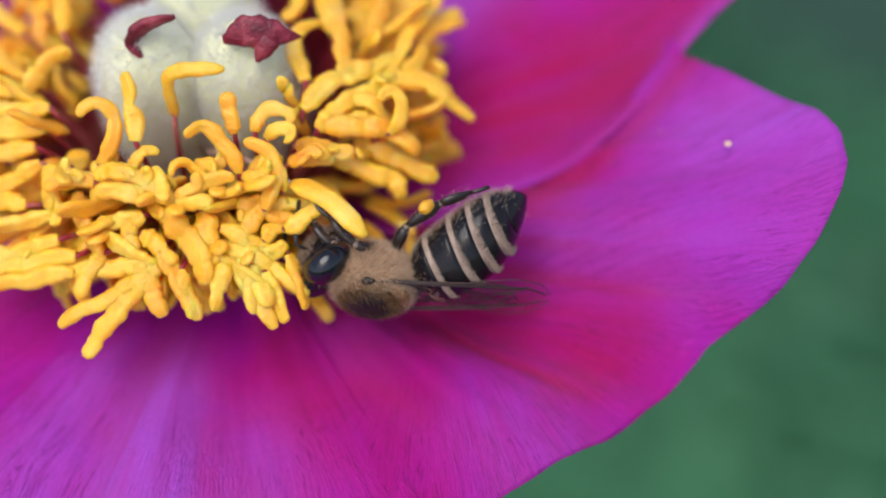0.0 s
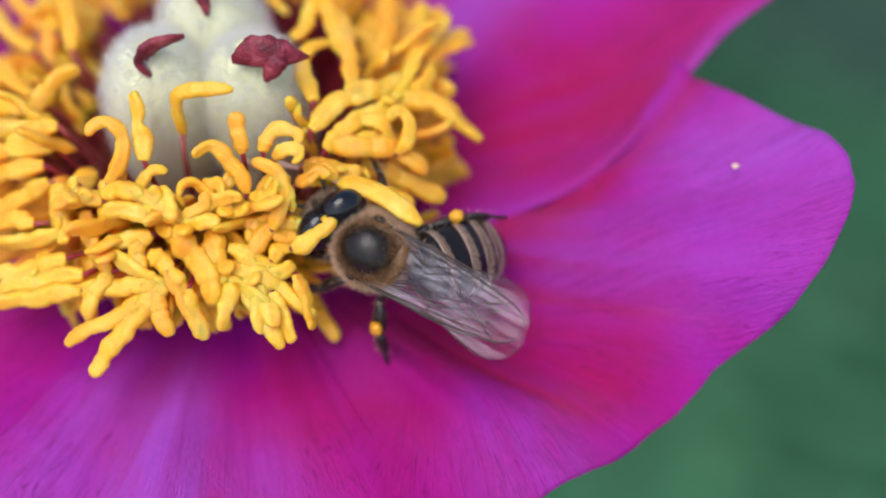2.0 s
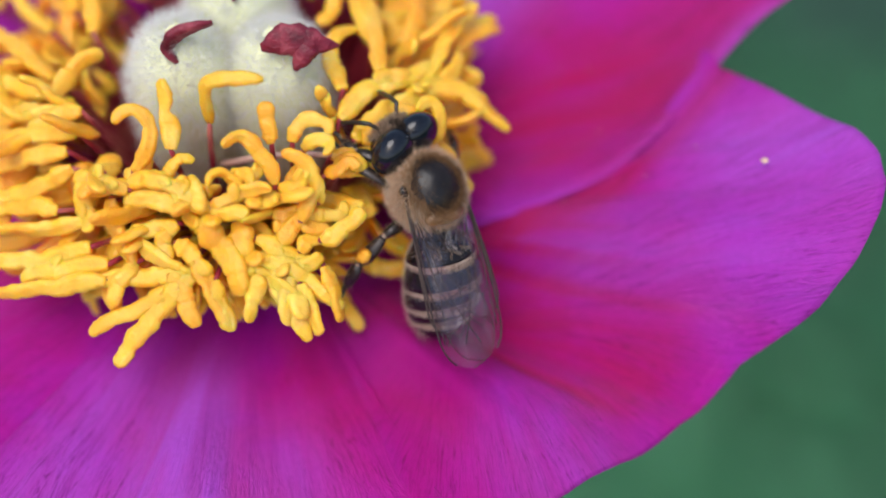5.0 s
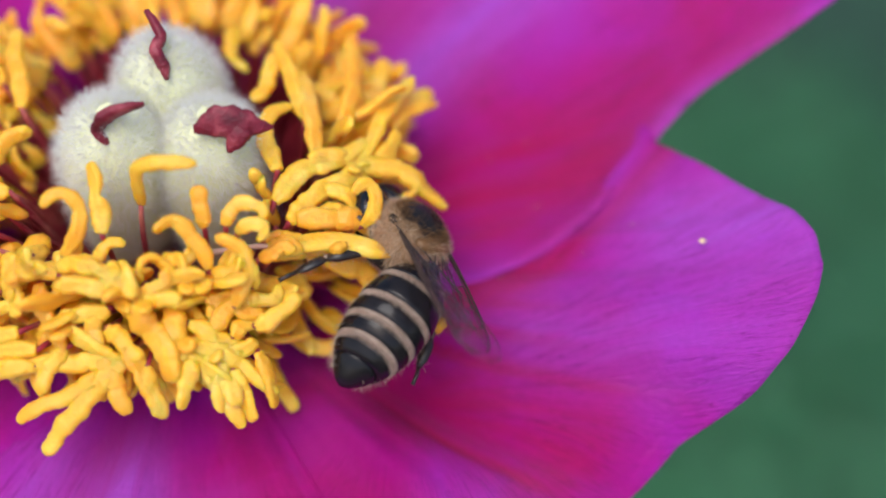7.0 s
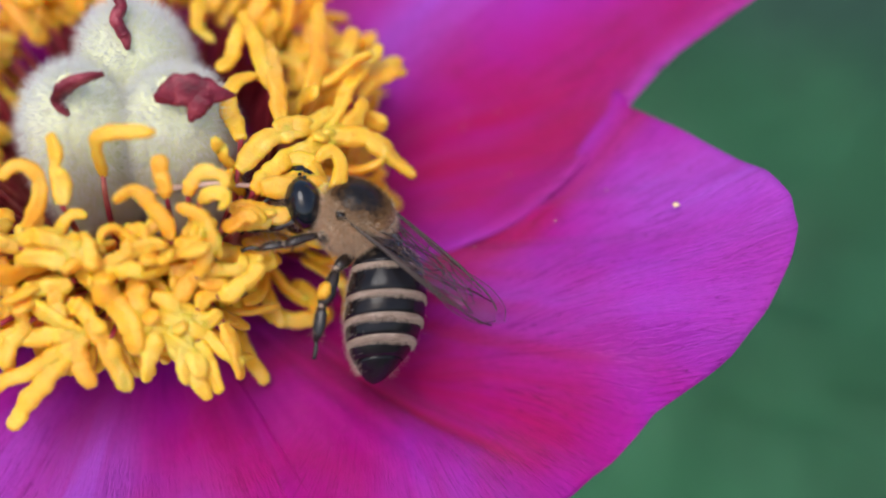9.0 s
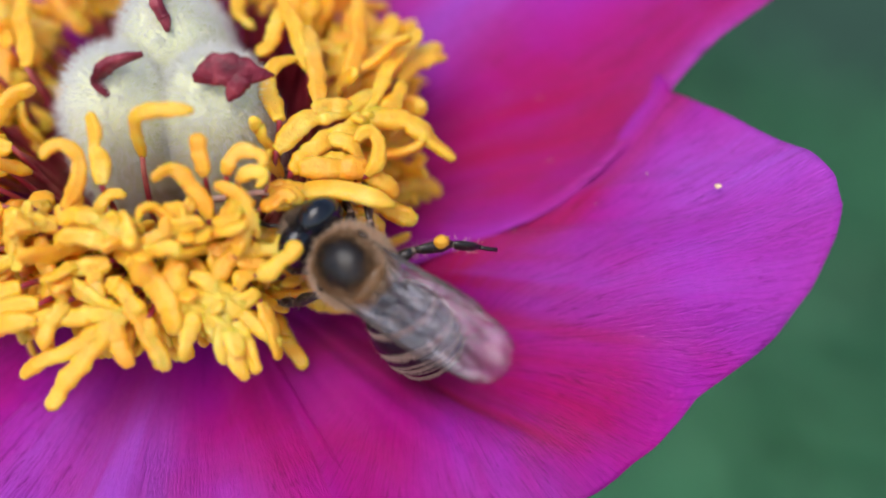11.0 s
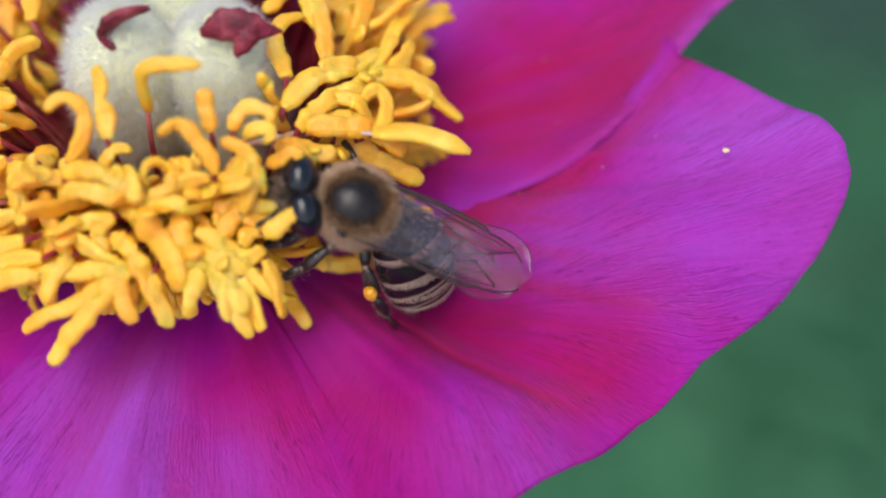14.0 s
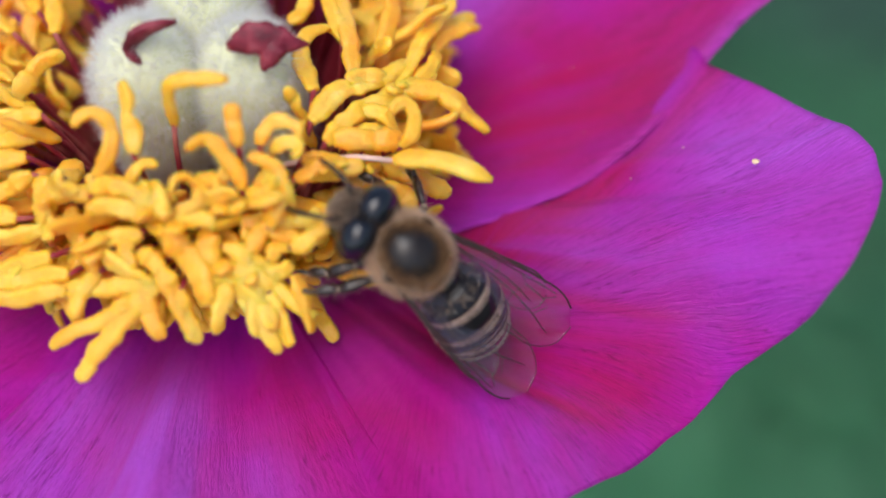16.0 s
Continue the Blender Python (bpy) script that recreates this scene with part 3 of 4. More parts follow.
def arched_stamen(flower, x, y, z, heading, tip, length, curl, width, wave, rng):
    """A stamen whose anther starts at (x, y, z): heading lies in the slope that the front of the bloom shows, tip leads out of it,
    curl turns the anther about the slope's normal on its way, wave bends it to and fro; angles in degrees."""
    ahead, rise, out = Vector((1, 0, 0)), Vector((0, 0.788, 0.616)), Vector((0, -0.616, 0.788))
    start = Vector((x, y, z))
    lift, n = radians(tip), 34
    phase, turns, hook = rng.uniform(0, 6.28), rng.uniform(0.8, 1.5), rng.gauss(0, 1.6 * wave)
    seed = Vector((rng.uniform(0, 90), rng.uniform(0, 90), rng.uniform(0, 90)))
    p, pts, radii = start.copy(), [], []
    for i in range(n):
        u = i / (n - 1)
        w = radians(heading + curl * (u * u if abs(curl) > 75 else u) + wave * (math.sin(6.28 * turns * u + phase) - math.sin(phase) * (1 - u)) + hook * max(0.0, u - 0.65) / 0.35)
        s = u * length
        wobble = Vector((noise.noise(seed + Vector((s * 0.9, 0, 0))), noise.noise(seed + Vector((0, s * 0.9, 0))), noise.noise(seed + Vector((0, 0, s * 0.9)))))
        pts.append(p + wobble * (0.16 + 0.008 * wave) * min(1, 3 * u))
        shape = min(1.0, 0.55 + 2.6 * u) * (1.0 if u < 0.82 else 0.38 + 0.62 * math.sqrt(max(0.0, 1 - ((u - 0.82) / 0.18) ** 2)))
        radii.append(1.2 * width * (1.04 - 0.22 * u) * shape * (1 + 0.24 * noise.noise(seed + Vector((s * 1.3, 7, 3))) + 0.16 * noise.noise(seed + Vector((s * 2.8, 2, 9))) + 0.12 * noise.noise(seed + Vector((s * 6.5, 5, 1)))))
        p = p + ((ahead * math.cos(w) + rise * math.sin(w)) * math.cos(lift) + out * math.sin(lift)) * (length / (n - 1))
    axis = Vector((x, y - 1.8, 0)).normalized()
    base = axis * rng.uniform(5.8, 7.2) + Vector((0, 1.8, -1.4))
    knee = base.lerp(start, 0.55) + Vector((0, 0, 0.8))
    stalk = [base * (1 - u) ** 2 + knee * 2 * u * (1 - u) + start * u * u for u in [i / 7 for i in range(8)]]
    filament = solid("stamen", *tube(stalk, [0.24 - 0.09 * i / 7 for i in range(8)], 6), M_FILAMENT, flower)
    solid("anther", *tube(pts, radii, 16, 0.68, rng.uniform(0.22, 0.5), out + ahead * rng.gauss(0, 0.5), rng.gauss(0, 0.6)), M_ANTHER, filament)


def build_front_stamens(flower):
    """The stamens of the front and the flanks: start x y z, heading, tip, length, curl, width."""
    rng = random.Random(41)
    FAN = [
        (-10.2, -0.3, 8.1, 145, -32, 7.5, 10, 0.45),
        (-14.7, 2.7, 5.8, 156, -32, 6.5, -10, 0.45),
        (-9.8, -1.5, 8.1, 165, -32, 7.5, 15, 0.47),
        (-10.8, -2.1, 7.6, -170, -30, 6.5, -12, 0.45),
        (-9.8, -1.6, 8.1, 62, -4, 3.7, -40, 0.50),
        (-8.1, -3.2, 8.5, -181, -16, 3.7, 35, 0.47),
        (-8.3, -4.3, 8.0, -182, -24, 6.9, 20, 0.47),
        (-8.8, -5.3, 7.5, -171, -19, 5.5, 15, 0.45),
        (-8.4, -6.3, 7.2, -151, -16, 4.5, -20, 0.45),
        (-9.2, -8.3, 5.9, 162, -24, 4.9, 25, 0.47),
        (-7.6, -9.1, 6.0, -168, -19, 7.1, -10, 0.50),
        (-7.2, -10.3, 5.2, -168, -17, 6.8, -15, 0.50),
        (-6.2, -11.2, 4.8, -185, -15, 5.5, 20, 0.47),
        (-6.3, -12.0, 4.3, -183, -14, 7.0, 15, 0.45),
    ]
    BACK_FAN = [
        (-9.8, 5.4, 7.9, 126, -32, 7.5, -15, 0.45),
        (-8.2, 2.6, 8.9, 89, -32, 5.9, 20, 0.45),
        (-11.1, 4.0, 7.6, 142, -32, 7.5, 15, 0.45),
        (-12.6, 5.7, 6.5, 121, -32, 7.3, 25, 0.45),
        (-15.9, 9.7, 4.1, 141, -29, 5.6, 20, 0.45),
        (-18.4, 12.3, 3.5, 137, -26, 5.4, 10, 0.45),
        (5.8, 7.0, 8.8, -71, 32, 3.7, -60, 0.45),
        (3.4, 9.7, 8.3, -93, 32, 3.7, 40, 0.41),
        (8.6, -0.7, 8.7, 87, -32, 5.9, 20, 0.45),
        (8.0, 1.7, 9.0, 120, -32, 5.9, -25, 0.45),
        (9.9, 1.5, 8.2, 67, -32, 7.1, 25, 0.47),
        (10.8, -0.8, 7.7, 59, -32, 7.5, -15, 0.45),
    ]
    CURLS = [
        (-4.7, -7.4, 8.2, 44, 11, 5.4, 250, 0.38),
        (-2.6, -6.6, 9.1, 87, 3, 3.7, 25, 0.45),
        (3.1, -8.1, 7.9, 100, 16, 4.4, 125, 0.40),
        (2.9, -6.3, 9.2, 101, 18, 2.3, -10, 0.40),
        (4.5, -9.7, 6.7, 69, 9, 4.8, 120, 0.41),
        (4.0, -6.1, 9.1, 75, 12, 3.4, -215, 0.38),
        (-0.5, -9.7, 7.0, 108, 11, 3.5, 70, 0.43),
        (0.3, -9.7, 7.0, 54, 11, 3.4, -90, 0.41),
        (-2.1, -9.3, 7.3, 139, 13, 2.8, 60, 0.43),
        (-5.0, -8.2, 7.6, -193, 10, 2.9, 80, 0.43),
        (1.4, -8.5, 7.8, 119, 25, 2.8, 160, 0.38),
        (5.6, -10.5, 5.9, 13, 5, 2.9, 50, 0.45),
        (11.3, -4.7, 7.2, 54, 13, 3.9, 200, 0.38),
    ]
    TANGLE = [
        (-6.3, -7.6, 7.1, -14, 8, 2.7, 60, 0.36),
        (-3.9, -6.6, 8.3, -97, 0, 2.3, -90, 0.36),
        (-3.0, -7.5, 7.8, 62, 4, 2.2, -110, 0.36),
        (0.8, -7.6, 7.9, 0, -4, 1.9, 120, 0.36),
        (2.0, -8.8, 7.0, 148, 0, 2.2, -100, 0.36),
        (-0.5, -8.5, 7.2, 136, -3, 2.1, 70, 0.38),
        (3.2, -10.0, 6.0, 80, -8, 2.1, -120, 0.36),
        (5.2, -9.1, 6.3, -8, -12, 2.1, 90, 0.36),
        (3.7, -7.8, 7.4, 62, -11, 2.2, -140, 0.34),
        (6.4, -7.0, 7.3, 41, -16, 1.9, -100, 0.36),
        (4.4, -10.8, 5.3, 51, -9, 2.1, -70, 0.38),
        (-2.8, -10.0, 6.1, -136, 3, 1.7, 60, 0.41),
    ]
    KNOTS = [
        (-1.7, -8.0, 8.2, -31, 29, 2.3, -120, 0.38),
        (-0.6, -9.2, 7.3, -2, 23, 2.5, 150, 0.36),
        (0.8, -7.8, 8.3, 9, 31, 1.9, -130, 0.36),
        (2.0, -9.0, 7.4, -10, 29, 1.7, 120, 0.36),
        (-0.4, -9.9, 6.9, 49, 20, 2.3, -60, 0.40),
        (-6.9, -6.9, 7.9, -53, 32, 2.1, 90, 0.38),
        (-4.9, -8.0, 7.8, 40, 25, 2.7, -70, 0.40),
        (-2.5, -8.9, 7.5, 33, 28, 1.9, 100, 0.38),
        (3.3, -8.2, 7.8, -10, 19, 2.2, 140, 0.36),
        (4.4, -8.8, 7.2, 106, 13, 2.6, -60, 0.36),
        (5.5, -8.7, 7.1, 80, 32, 2.2, 150, 0.36),
        (5.8, -7.4, 7.8, 33, 10, 2.1, -50, 0.38),
        (4.6, -6.3, 8.8, 42, 32, 3.0, -250, 0.34),
        (6.3, -6.8, 8.0, 20, -8, 1.9, -100, 0.36),
    ]
    MIDDLE = [
        (-8.0, -6.5, 7.2, -64, 13, 3.6, -18, 0.52),
        (-6.1, -8.2, 6.8, -85, 6, 4.1, 15, 0.56),
        (-5.3, -7.1, 7.6, 3, 9, 2.6, -30, 0.43),
        (-2.4, -8.4, 7.3, -182, -5, 3.1, 25, 0.45),
        (-2.3, -9.6, 6.4, -151, -3, 2.7, -30, 0.45),
        (-4.4, -10.4, 5.7, -53, 4, 3.5, 35, 0.47),
        (-1.1, -9.5, 6.6, -52, 1, 4.9, -12, 0.72),
        (0.9, -9.6, 6.5, -66, 2, 3.1, -15, 0.56),
        (-2.4, -10.5, 5.8, -34, 3, 2.6, -25, 0.47),
        (2.9, -9.1, 6.6, -7, -6, 3.3, -20, 0.45),
        (3.2, -10.5, 5.7, 49, -9, 3.3, -40, 0.45),
        (2.0, -10.3, 5.9, -12, -4, 3.5, -25, 0.47),
        (2.2, -11.3, 5.2, -8, -6, 3.6, 30, 0.45),
    ]
    SIDE = [
        (6.5, -4.1, 8.7, 54, -32, 7.5, -45, 0.54),
        (7.3, -5.0, 8.0, 51, -30, 5.2, -40, 0.52),
        (9.2, -2.8, 8.0, 7, -4, 2.6, -160, 0.41),
        (6.6, -2.3, 9.2, 110, -32, 5.5, -120, 0.45),
        (9.9, -1.9, 7.9, 15, -32, 5.4, 60, 0.45),
        (12.9, 2.9, 6.8, 47, -32, 3.8, -30, 0.43),
        (11.2, -0.7, 7.6, -5, -16, 5.9, -50, 0.59),
        (7.7, -4.8, 8.0, 1, -17, 6.0, -40, 0.56),
        (7.8, -5.2, 6.0, -16, -12, 5.1, -25, 0.56),
        (9.1, -4.0, 5.9, -15, -12, 5.4, -35, 0.54),
        (8.9, -4.3, 7.7, 22, -21, 3.2, -60, 0.45),
        (6.1, -6.0, 7.9, -24, -15, 3.3, 30, 0.45),
        (8.3, -1.2, 8.8, 16, -30, 5.5, -30, 0.50),
    ]
    FRINGE = [
        (-1.4, -12.0, 4.8, -146, -5, 6.7, 25, 0.53),
        (-2.2, -12.5, 4.3, -162, -7, 5.8, 10, 0.43),
        (-1.4, -11.9, 4.9, -177, -9, 7.5, 12, 0.46),
        (-2.6, -11.8, 4.9, -71, 0, 3.4, 10, 0.50),
        (-1.4, -11.3, 5.3, -62, -1, 4.5, -10, 0.50),
        (-0.2, -12.2, 4.7, -79, -2, 2.9, 10, 0.41),
        (2.0, -11.9, 4.8, -90, 0, 2.7, -15, 0.41),
        (2.6, -11.1, 5.3, -74, -4, 5.2, 15, 0.43),
        (3.8, -11.9, 4.6, -90, -1, 2.8, -10, 0.40),
        (4.4, -12.2, 4.3, -72, -6, 3.0, 10, 0.41),
        (5.7, -11.3, 4.7, -71, -4, 3.3, -15, 0.41),
        (3.2, -11.2, 5.2, -27, -6, 4.4, -20, 0.41),
        (1.4, -11.4, 5.2, -35, -3, 4.0, -10, 0.41),
        (-4.6, -11.3, 5.1, -127, -3, 2.7, 20, 0.41),
    ]
    for family, wave in ((FAN, 6), (BACK_FAN, 9), (CURLS, 8), (TANGLE, 14), (KNOTS, 12), (MIDDLE, 9), (SIDE, 10), (FRINGE, 5)):
        for row in family:
            arched_stamen(flower, *row, wave, rng)


def build_loose_stamen(flower):
    """A long pale stamen that the bee pushes about; it points along x."""
    fil = solid("stamen", *tube([(-7, 0.5, -3.4), (-4.5, 0.3, -1.6), (-2, 0.1, -0.4), (0.2, 0, 0)], [0.22, 0.2, 0.17, 0.14], 6), M_PALE_FILAMENT, flower, "long pale yellow stamen pushed by the bee")
    pts = [(5.4 * u, 0.25 * math.sin(4 * u), 0.35 * math.sin(3 * u)) for u in [i / 15 for i in range(16)]]
    solid("anther", *tube(pts, [0.62 * min(1, 0.5 + 4 * i / 15) * min(1, 0.3 + 4 * (1 - i / 15)) for i in range(16)], 12, 0.7, 0.35, (0, 0, 1)), M_ANTHER, fil)
    return fil


def carpel_radius(u):
    return lerp_table(u, [0, 0.12, 0.35, 0.6, 0.76, 0.87, 0.95, 1.0], [2.4, 2.8, 3.1, 3.15, 2.92, 2.35, 1.5, 0.5])


def carpel(flower, foot, top, seed):
    foot, top = Vector(foot), Vector(top)
    n, rng = 22, random.Random(seed)
    path = [foot.lerp(top, i / n) for i in range(n + 1)]
    radii = [carpel_radius(i / n) * (1 + 0.03 * noise.noise(Vector((i * 0.3, seed, 0)))) for i in range(n + 1)]
    verts, faces = tube(path, radii, 28)
    body = solid("carpel", verts, faces, M_CARPEL, flower, "pale green downy carpel with a crimson stigma")
    roots = []
    axis = (top - foot).normalized()
    for _ in range(7500):
        u = rng.random() ** 0.5
        p = foot.lerp(top, u)
        a = axis.orthogonal().normalized()
        b = axis.cross(a)
        w = rng.uniform(0, 2 * math.pi)
        out = a * math.cos(w) + b * math.sin(w)
        slope = (carpel_radius(min(1, u + 0.02)) - carpel_radius(max(0, u - 0.02))) / (0.04 * (top - foot).length)
        roots.append((p + out * carpel_radius(u) * 0.985, (out - axis * slope).normalized()))
    down = solid("down", *hairs(roots, 0.95, 0.012, axis * 0.1, 0.55, rng), M_FUZZ, body, "fine white down")
    tagged(down, kind="stuff")
    return body


def stigma(body, points, widths, flat, side):
    path, radii = [], []
    n = len(points) - 1
    for i in range(n):
        for k in range(6):
            u = k / 6
            path.append(Vector(points[i]).lerp(Vector(points[i + 1]), u))
            radii.append(widths[i] * (1 - u) + widths[i + 1] * u)
    path.append(Vector(points[-1]))
    radii.append(widths[-1])
    for _ in range(3):
        path = [path[0]] + [(path[i - 1] + path[i] * 2 + path[i + 1]) / 4 for i in range(1, len(path) - 1)] + [path[-1]]
    path = [p + Vector((noise.noise(p * 1.7), noise.noise(p * 1.7 + Vector((9, 0, 0))), noise.noise(p * 1.7 + Vector((0, 9, 0))))) * 0.10 for p in path]
    radii = [r * (1 + 0.15 * noise.noise(Vector((i * 0.5, r, 2)))) for i, r in enumerate(radii)]
    solid("stigma", *tube(path, radii, 12, flat, 0.25, side), M_STIGMA, body, "crimson curled stigma")


def build_peony():
    flower = new("peony_flower")
    flower.empty_display_size = 0.01
    flower.location = (0, 0, GROUND_Z * MM)
    tagged(flower, "open single magenta peony with yellow stamens on its stem", "flower")
    path = [(6 * math.sin(i / 3), 10 * math.sin(i / 4 + 1) - 8.4, GROUND_Z + (-2.5 - GROUND_Z) * i / 12) for i in range(12)] + [(0, 0, -3.5)]
    solid("stem", *tube(path, [3.2 - 0.05 * i for i in range(13)], 10), M_STEM, flower, "green stem")
    solid("receptacle", *ball((0, 1.5, -1.7), (8.8, 8.8, 1.4), 10, 28), M_DISC, flower, "dark red disc under the stamens")
    build_petals(flower)
    left = carpel(flower, (-2.9, 0.9, -0.6), (-2.6, -0.4, 11.9), 1)
    right = carpel(flower, (2.5, 0.8, -0.6), (2.8, -0.4, 11.6), 2)
    back = carpel(flower, (0.2, 4.8, -0.4), (0.1, 3.6, 12.8), 3)
    stigma(left, [(-0.4, -0.7, 12.9), (-1.5, -1.1, 12.9), (-2.5, -1.3, 12.5), (-3.0, -1.6, 11.7), (-2.5, -2.0, 11.0)], [0.22, 0.5, 0.62, 0.42, 0.16], 0.62, (0, 1, 0.4))
    stigma(right, [(2.3, -1.9, 12.1), (3.6, -1.6, 12.5), (5.0, -1.6, 12.2), (6.6, -1.4, 11.7)], [0.25, 0.95, 0.85, 0.06], 0.42, (0, 1, -0.6))
    stigma(right, [(4.9, -1.7, 12.1), (4.5, -2.2, 11.6), (4.1, -2.6, 11.0)], [0.7, 0.55, 0.12], 0.45, (0, 1, -0.6))
    stigma(back, [(-0.5, 4.6, 14.6), (0.3, 3.6, 13.8), (-0.1, 2.9, 13.2), (0.4, 2.3, 12.5), (0.5, 1.9, 12.0)], [0.3, 0.5, 0.6, 0.6, 0.2], 0.7, (1, 0, 0))
    build_stamens(flower)
    build_front_stamens(flower)
    build_low_stamens(flower)
    loose = build_loose_stamen(flower)
    for ob in flower.children:
        ob.location = (ob.location[0], ob.location[1], ob.location[2] - GROUND_Z * MM)
    return flower, loose


def build_specks():
    """Loose pollen grains lying on the petals."""
    rng = random.Random(8)
    spots = [(30.7, -3.9, 0.19)] + [(rng.uniform(17, 27), rng.uniform(-4, 6), rng.uniform(0.03, 0.06)) for _ in range(7)]
    for x, y, size in spots:
        z = petal_height(x, y) + 0.6
        grain = solid("pollen_grain", *ball((0, 0, 0), (size * 1.15, size * 0.85, size * 0.7), 6, 9, dent=0.3), M_GRAIN, at=(x, y, z))
        tagged(grain, "pale yellow pollen grain lying on a petal", "pollen", "loose pollen grains")
    return spots


# ---- the honey bee: x ahead, y to its left, z up from the thorax's centre ----
def surface_roots(centre, size, count, rng, keep):
    out = []
    while len(out) < count:
        v = Vector((rng.gauss(0, 1), rng.gauss(0, 1), rng.gauss(0, 1))).normalized()
        if not keep(v):
            continue
        p = Vector((v.x * size[0], v.y * size[1], v.z * size[2]))
        nrm = Vector((v.x / size[0], v.y / size[1], v.z / size[2])).normalized()
        out.append((Vector(centre) + p * 0.98, nrm))
    return out


def fur(parent, roots, length, thick, lean, mat, rng, label):
    ob = solid("fur", *hairs(roots, length, thick, lean, 0.3, rng), mat, parent, label)
    return tagged(ob, kind="stuff")


def build_thorax(bee):
    rng = random.Random(21)
    size = (1.98, 1.8, 1.75)
    thorax = solid("thorax", *ball((0, 0, 0), size, 20, 30, dent=0.05), M_BROWN, bee, "dark thorax ringed with tan fur")
    solid("notum", *ball((0.05, 0, 0.38), (1.74, 1.56, 1.50), 22, 36), M_NOTUM, thorax, "smooth black plate on the back")
    solid("scutellum", *ball((-1.42, 0, 0.98), (0.52, 1.18, 0.42), 10, 20), M_AMBER, thorax, "glossy dark brown crescent plate")
    size = (2.0, 1.82, 1.77)

    def disc(v):
        return ((v.x - 0.06) ** 2 * 1.05 + v.y ** 2) / 0.66 if v.z > 0 else 9.0

    fur(thorax, surface_roots((0, 0, 0), size, 11500, rng, lambda v: disc(v) > 1.08 + rng.gauss(0, 0.14)), 0.55, 0.009, (-0.35, 0, 0.05), M_FUR, rng, "dense tan fur")
    fur(thorax, surface_roots((0, 0, 0.08), (1.96, 1.78, 1.76), 3400, rng, lambda v: 0.66 < disc(v) + rng.gauss(0, 0.2) < 1.12), 0.36, 0.008, (-0.7, 0, 0.25), M_RUSTFUR, rng, "short rusty brown fur")
    fur(thorax, surface_roots((0, 0, 0), (1.90, 1.72, 1.88), 1500, rng, lambda v: disc(v) < rng.uniform(0.2, 1.0)), 0.24, 0.006, (-0.9, 0, 0), M_DARKFUR, rng, "short dark fur")
    for side in (1, -1):
        solid("tegula", *ball((0.3, 1.6 * side, 0.78), (0.36, 0.22, 0.22), 8, 12), M_CHITIN, thorax, "small black wing base")
    solid("waist", *ball((-2.2, 0, -0.25), (0.9, 0.8, 0.8), 8, 14), M_CHITIN, thorax)
    return thorax


def build_head(bee):
    rng = random.Random(22)
    core, size = (1.2, 0, -0.62), (1.1, 1.5, 1.5)
    head = solid("head", *ball(core, size, 18, 26), M_CHITIN, bee, "black head with a grey-brown furry face", at=(1.85, 0, 0.1))
    for side in (1, -1):
        turn = Euler((radians(-20 * side), radians(10), radians(8 * side))).to_matrix()
        solid("eye", *ball((0.86, 0.72 * side, 0.0), (0.98, 1.34, 1.42), 20, 28, turn), M_EYE, head, "glossy black compound eye")
        path = [(1.75, 0.38 * side, -0.2), (2.2, 0.65 * side, 0.2), (2.6, 0.95 * side, 0.5), (3.0, 1.1 * side, 0.1), (3.5, 1.3 * side, -0.6), (4.0, 1.4 * side, -1.3)]
        solid("antenna", *tube(path, [0.11, 0.10, 0.11, 0.13, 0.13, 0.10], 8), M_LEG, head, "thin black elbowed antenna")
        solid("mandible", *tube([(1.3, 0.55 * side, -1.8), (1.55, 0.4 * side, -2.3), (1.5, 0.1 * side, -2.6)], [0.27, 0.22, 0.1], 8), M_AMBER, head)
    solid("tongue", *tube([(1.2, 0, -1.9), (1.4, 0, -2.7), (1.7, 0, -3.5)], [0.2, 0.13, 0.06], 8), M_AMBER, head, "brown tongue")
    for x, y in ((1.05, 0.0), (0.8, 0.24), (0.8, -0.24)):
        solid("ocellus", *ball((x, y, 1.30), (0.1, 0.1, 0.08), 6, 8), M_EYE, head)
    fur(head, surface_roots(core, size, 2200, rng, lambda v: v.x > 0.25 and abs(v.y) < 0.7), 0.40, 0.009, (0.2, 0, 0.1), M_FACEFUR, rng, "grey-brown face fur")
    fur(head, surface_roots(core, (1.05, 1.62, 1.78), 300, rng, lambda v: v.z > 0.6 and v.x > -0.3 and abs(v.y) < 0.12), 0.30, 0.008, (0.1, 0, 0.4), M_DARKFUR, rng, "short dark crown fur")
    fur(head, surface_roots(core, size, 1300, rng, lambda v: v.x < -0.35 and v.z > -0.7), 0.42, 0.010, (-0.2, 0, 0.35), M_FUR, rng, "tan neck fur")
    return head


ABDOMEN_LENGTH = 6.7


def abdomen_at(u):
    """Centre and radius of the abdomen, u from its waist to its tip."""
    x = -ABDOMEN_LENGTH * u
    r = lerp_table(u, [0, 0.05, 0.15, 0.3, 0.48, 0.64, 0.78, 0.9, 0.97, 1], [1.0, 1.42, 1.74, 1.95, 2.0, 1.86, 1.50, 0.95, 0.46, 0.1])
    return Vector((x, 0, -1.5 * u * u - 0.15)), r


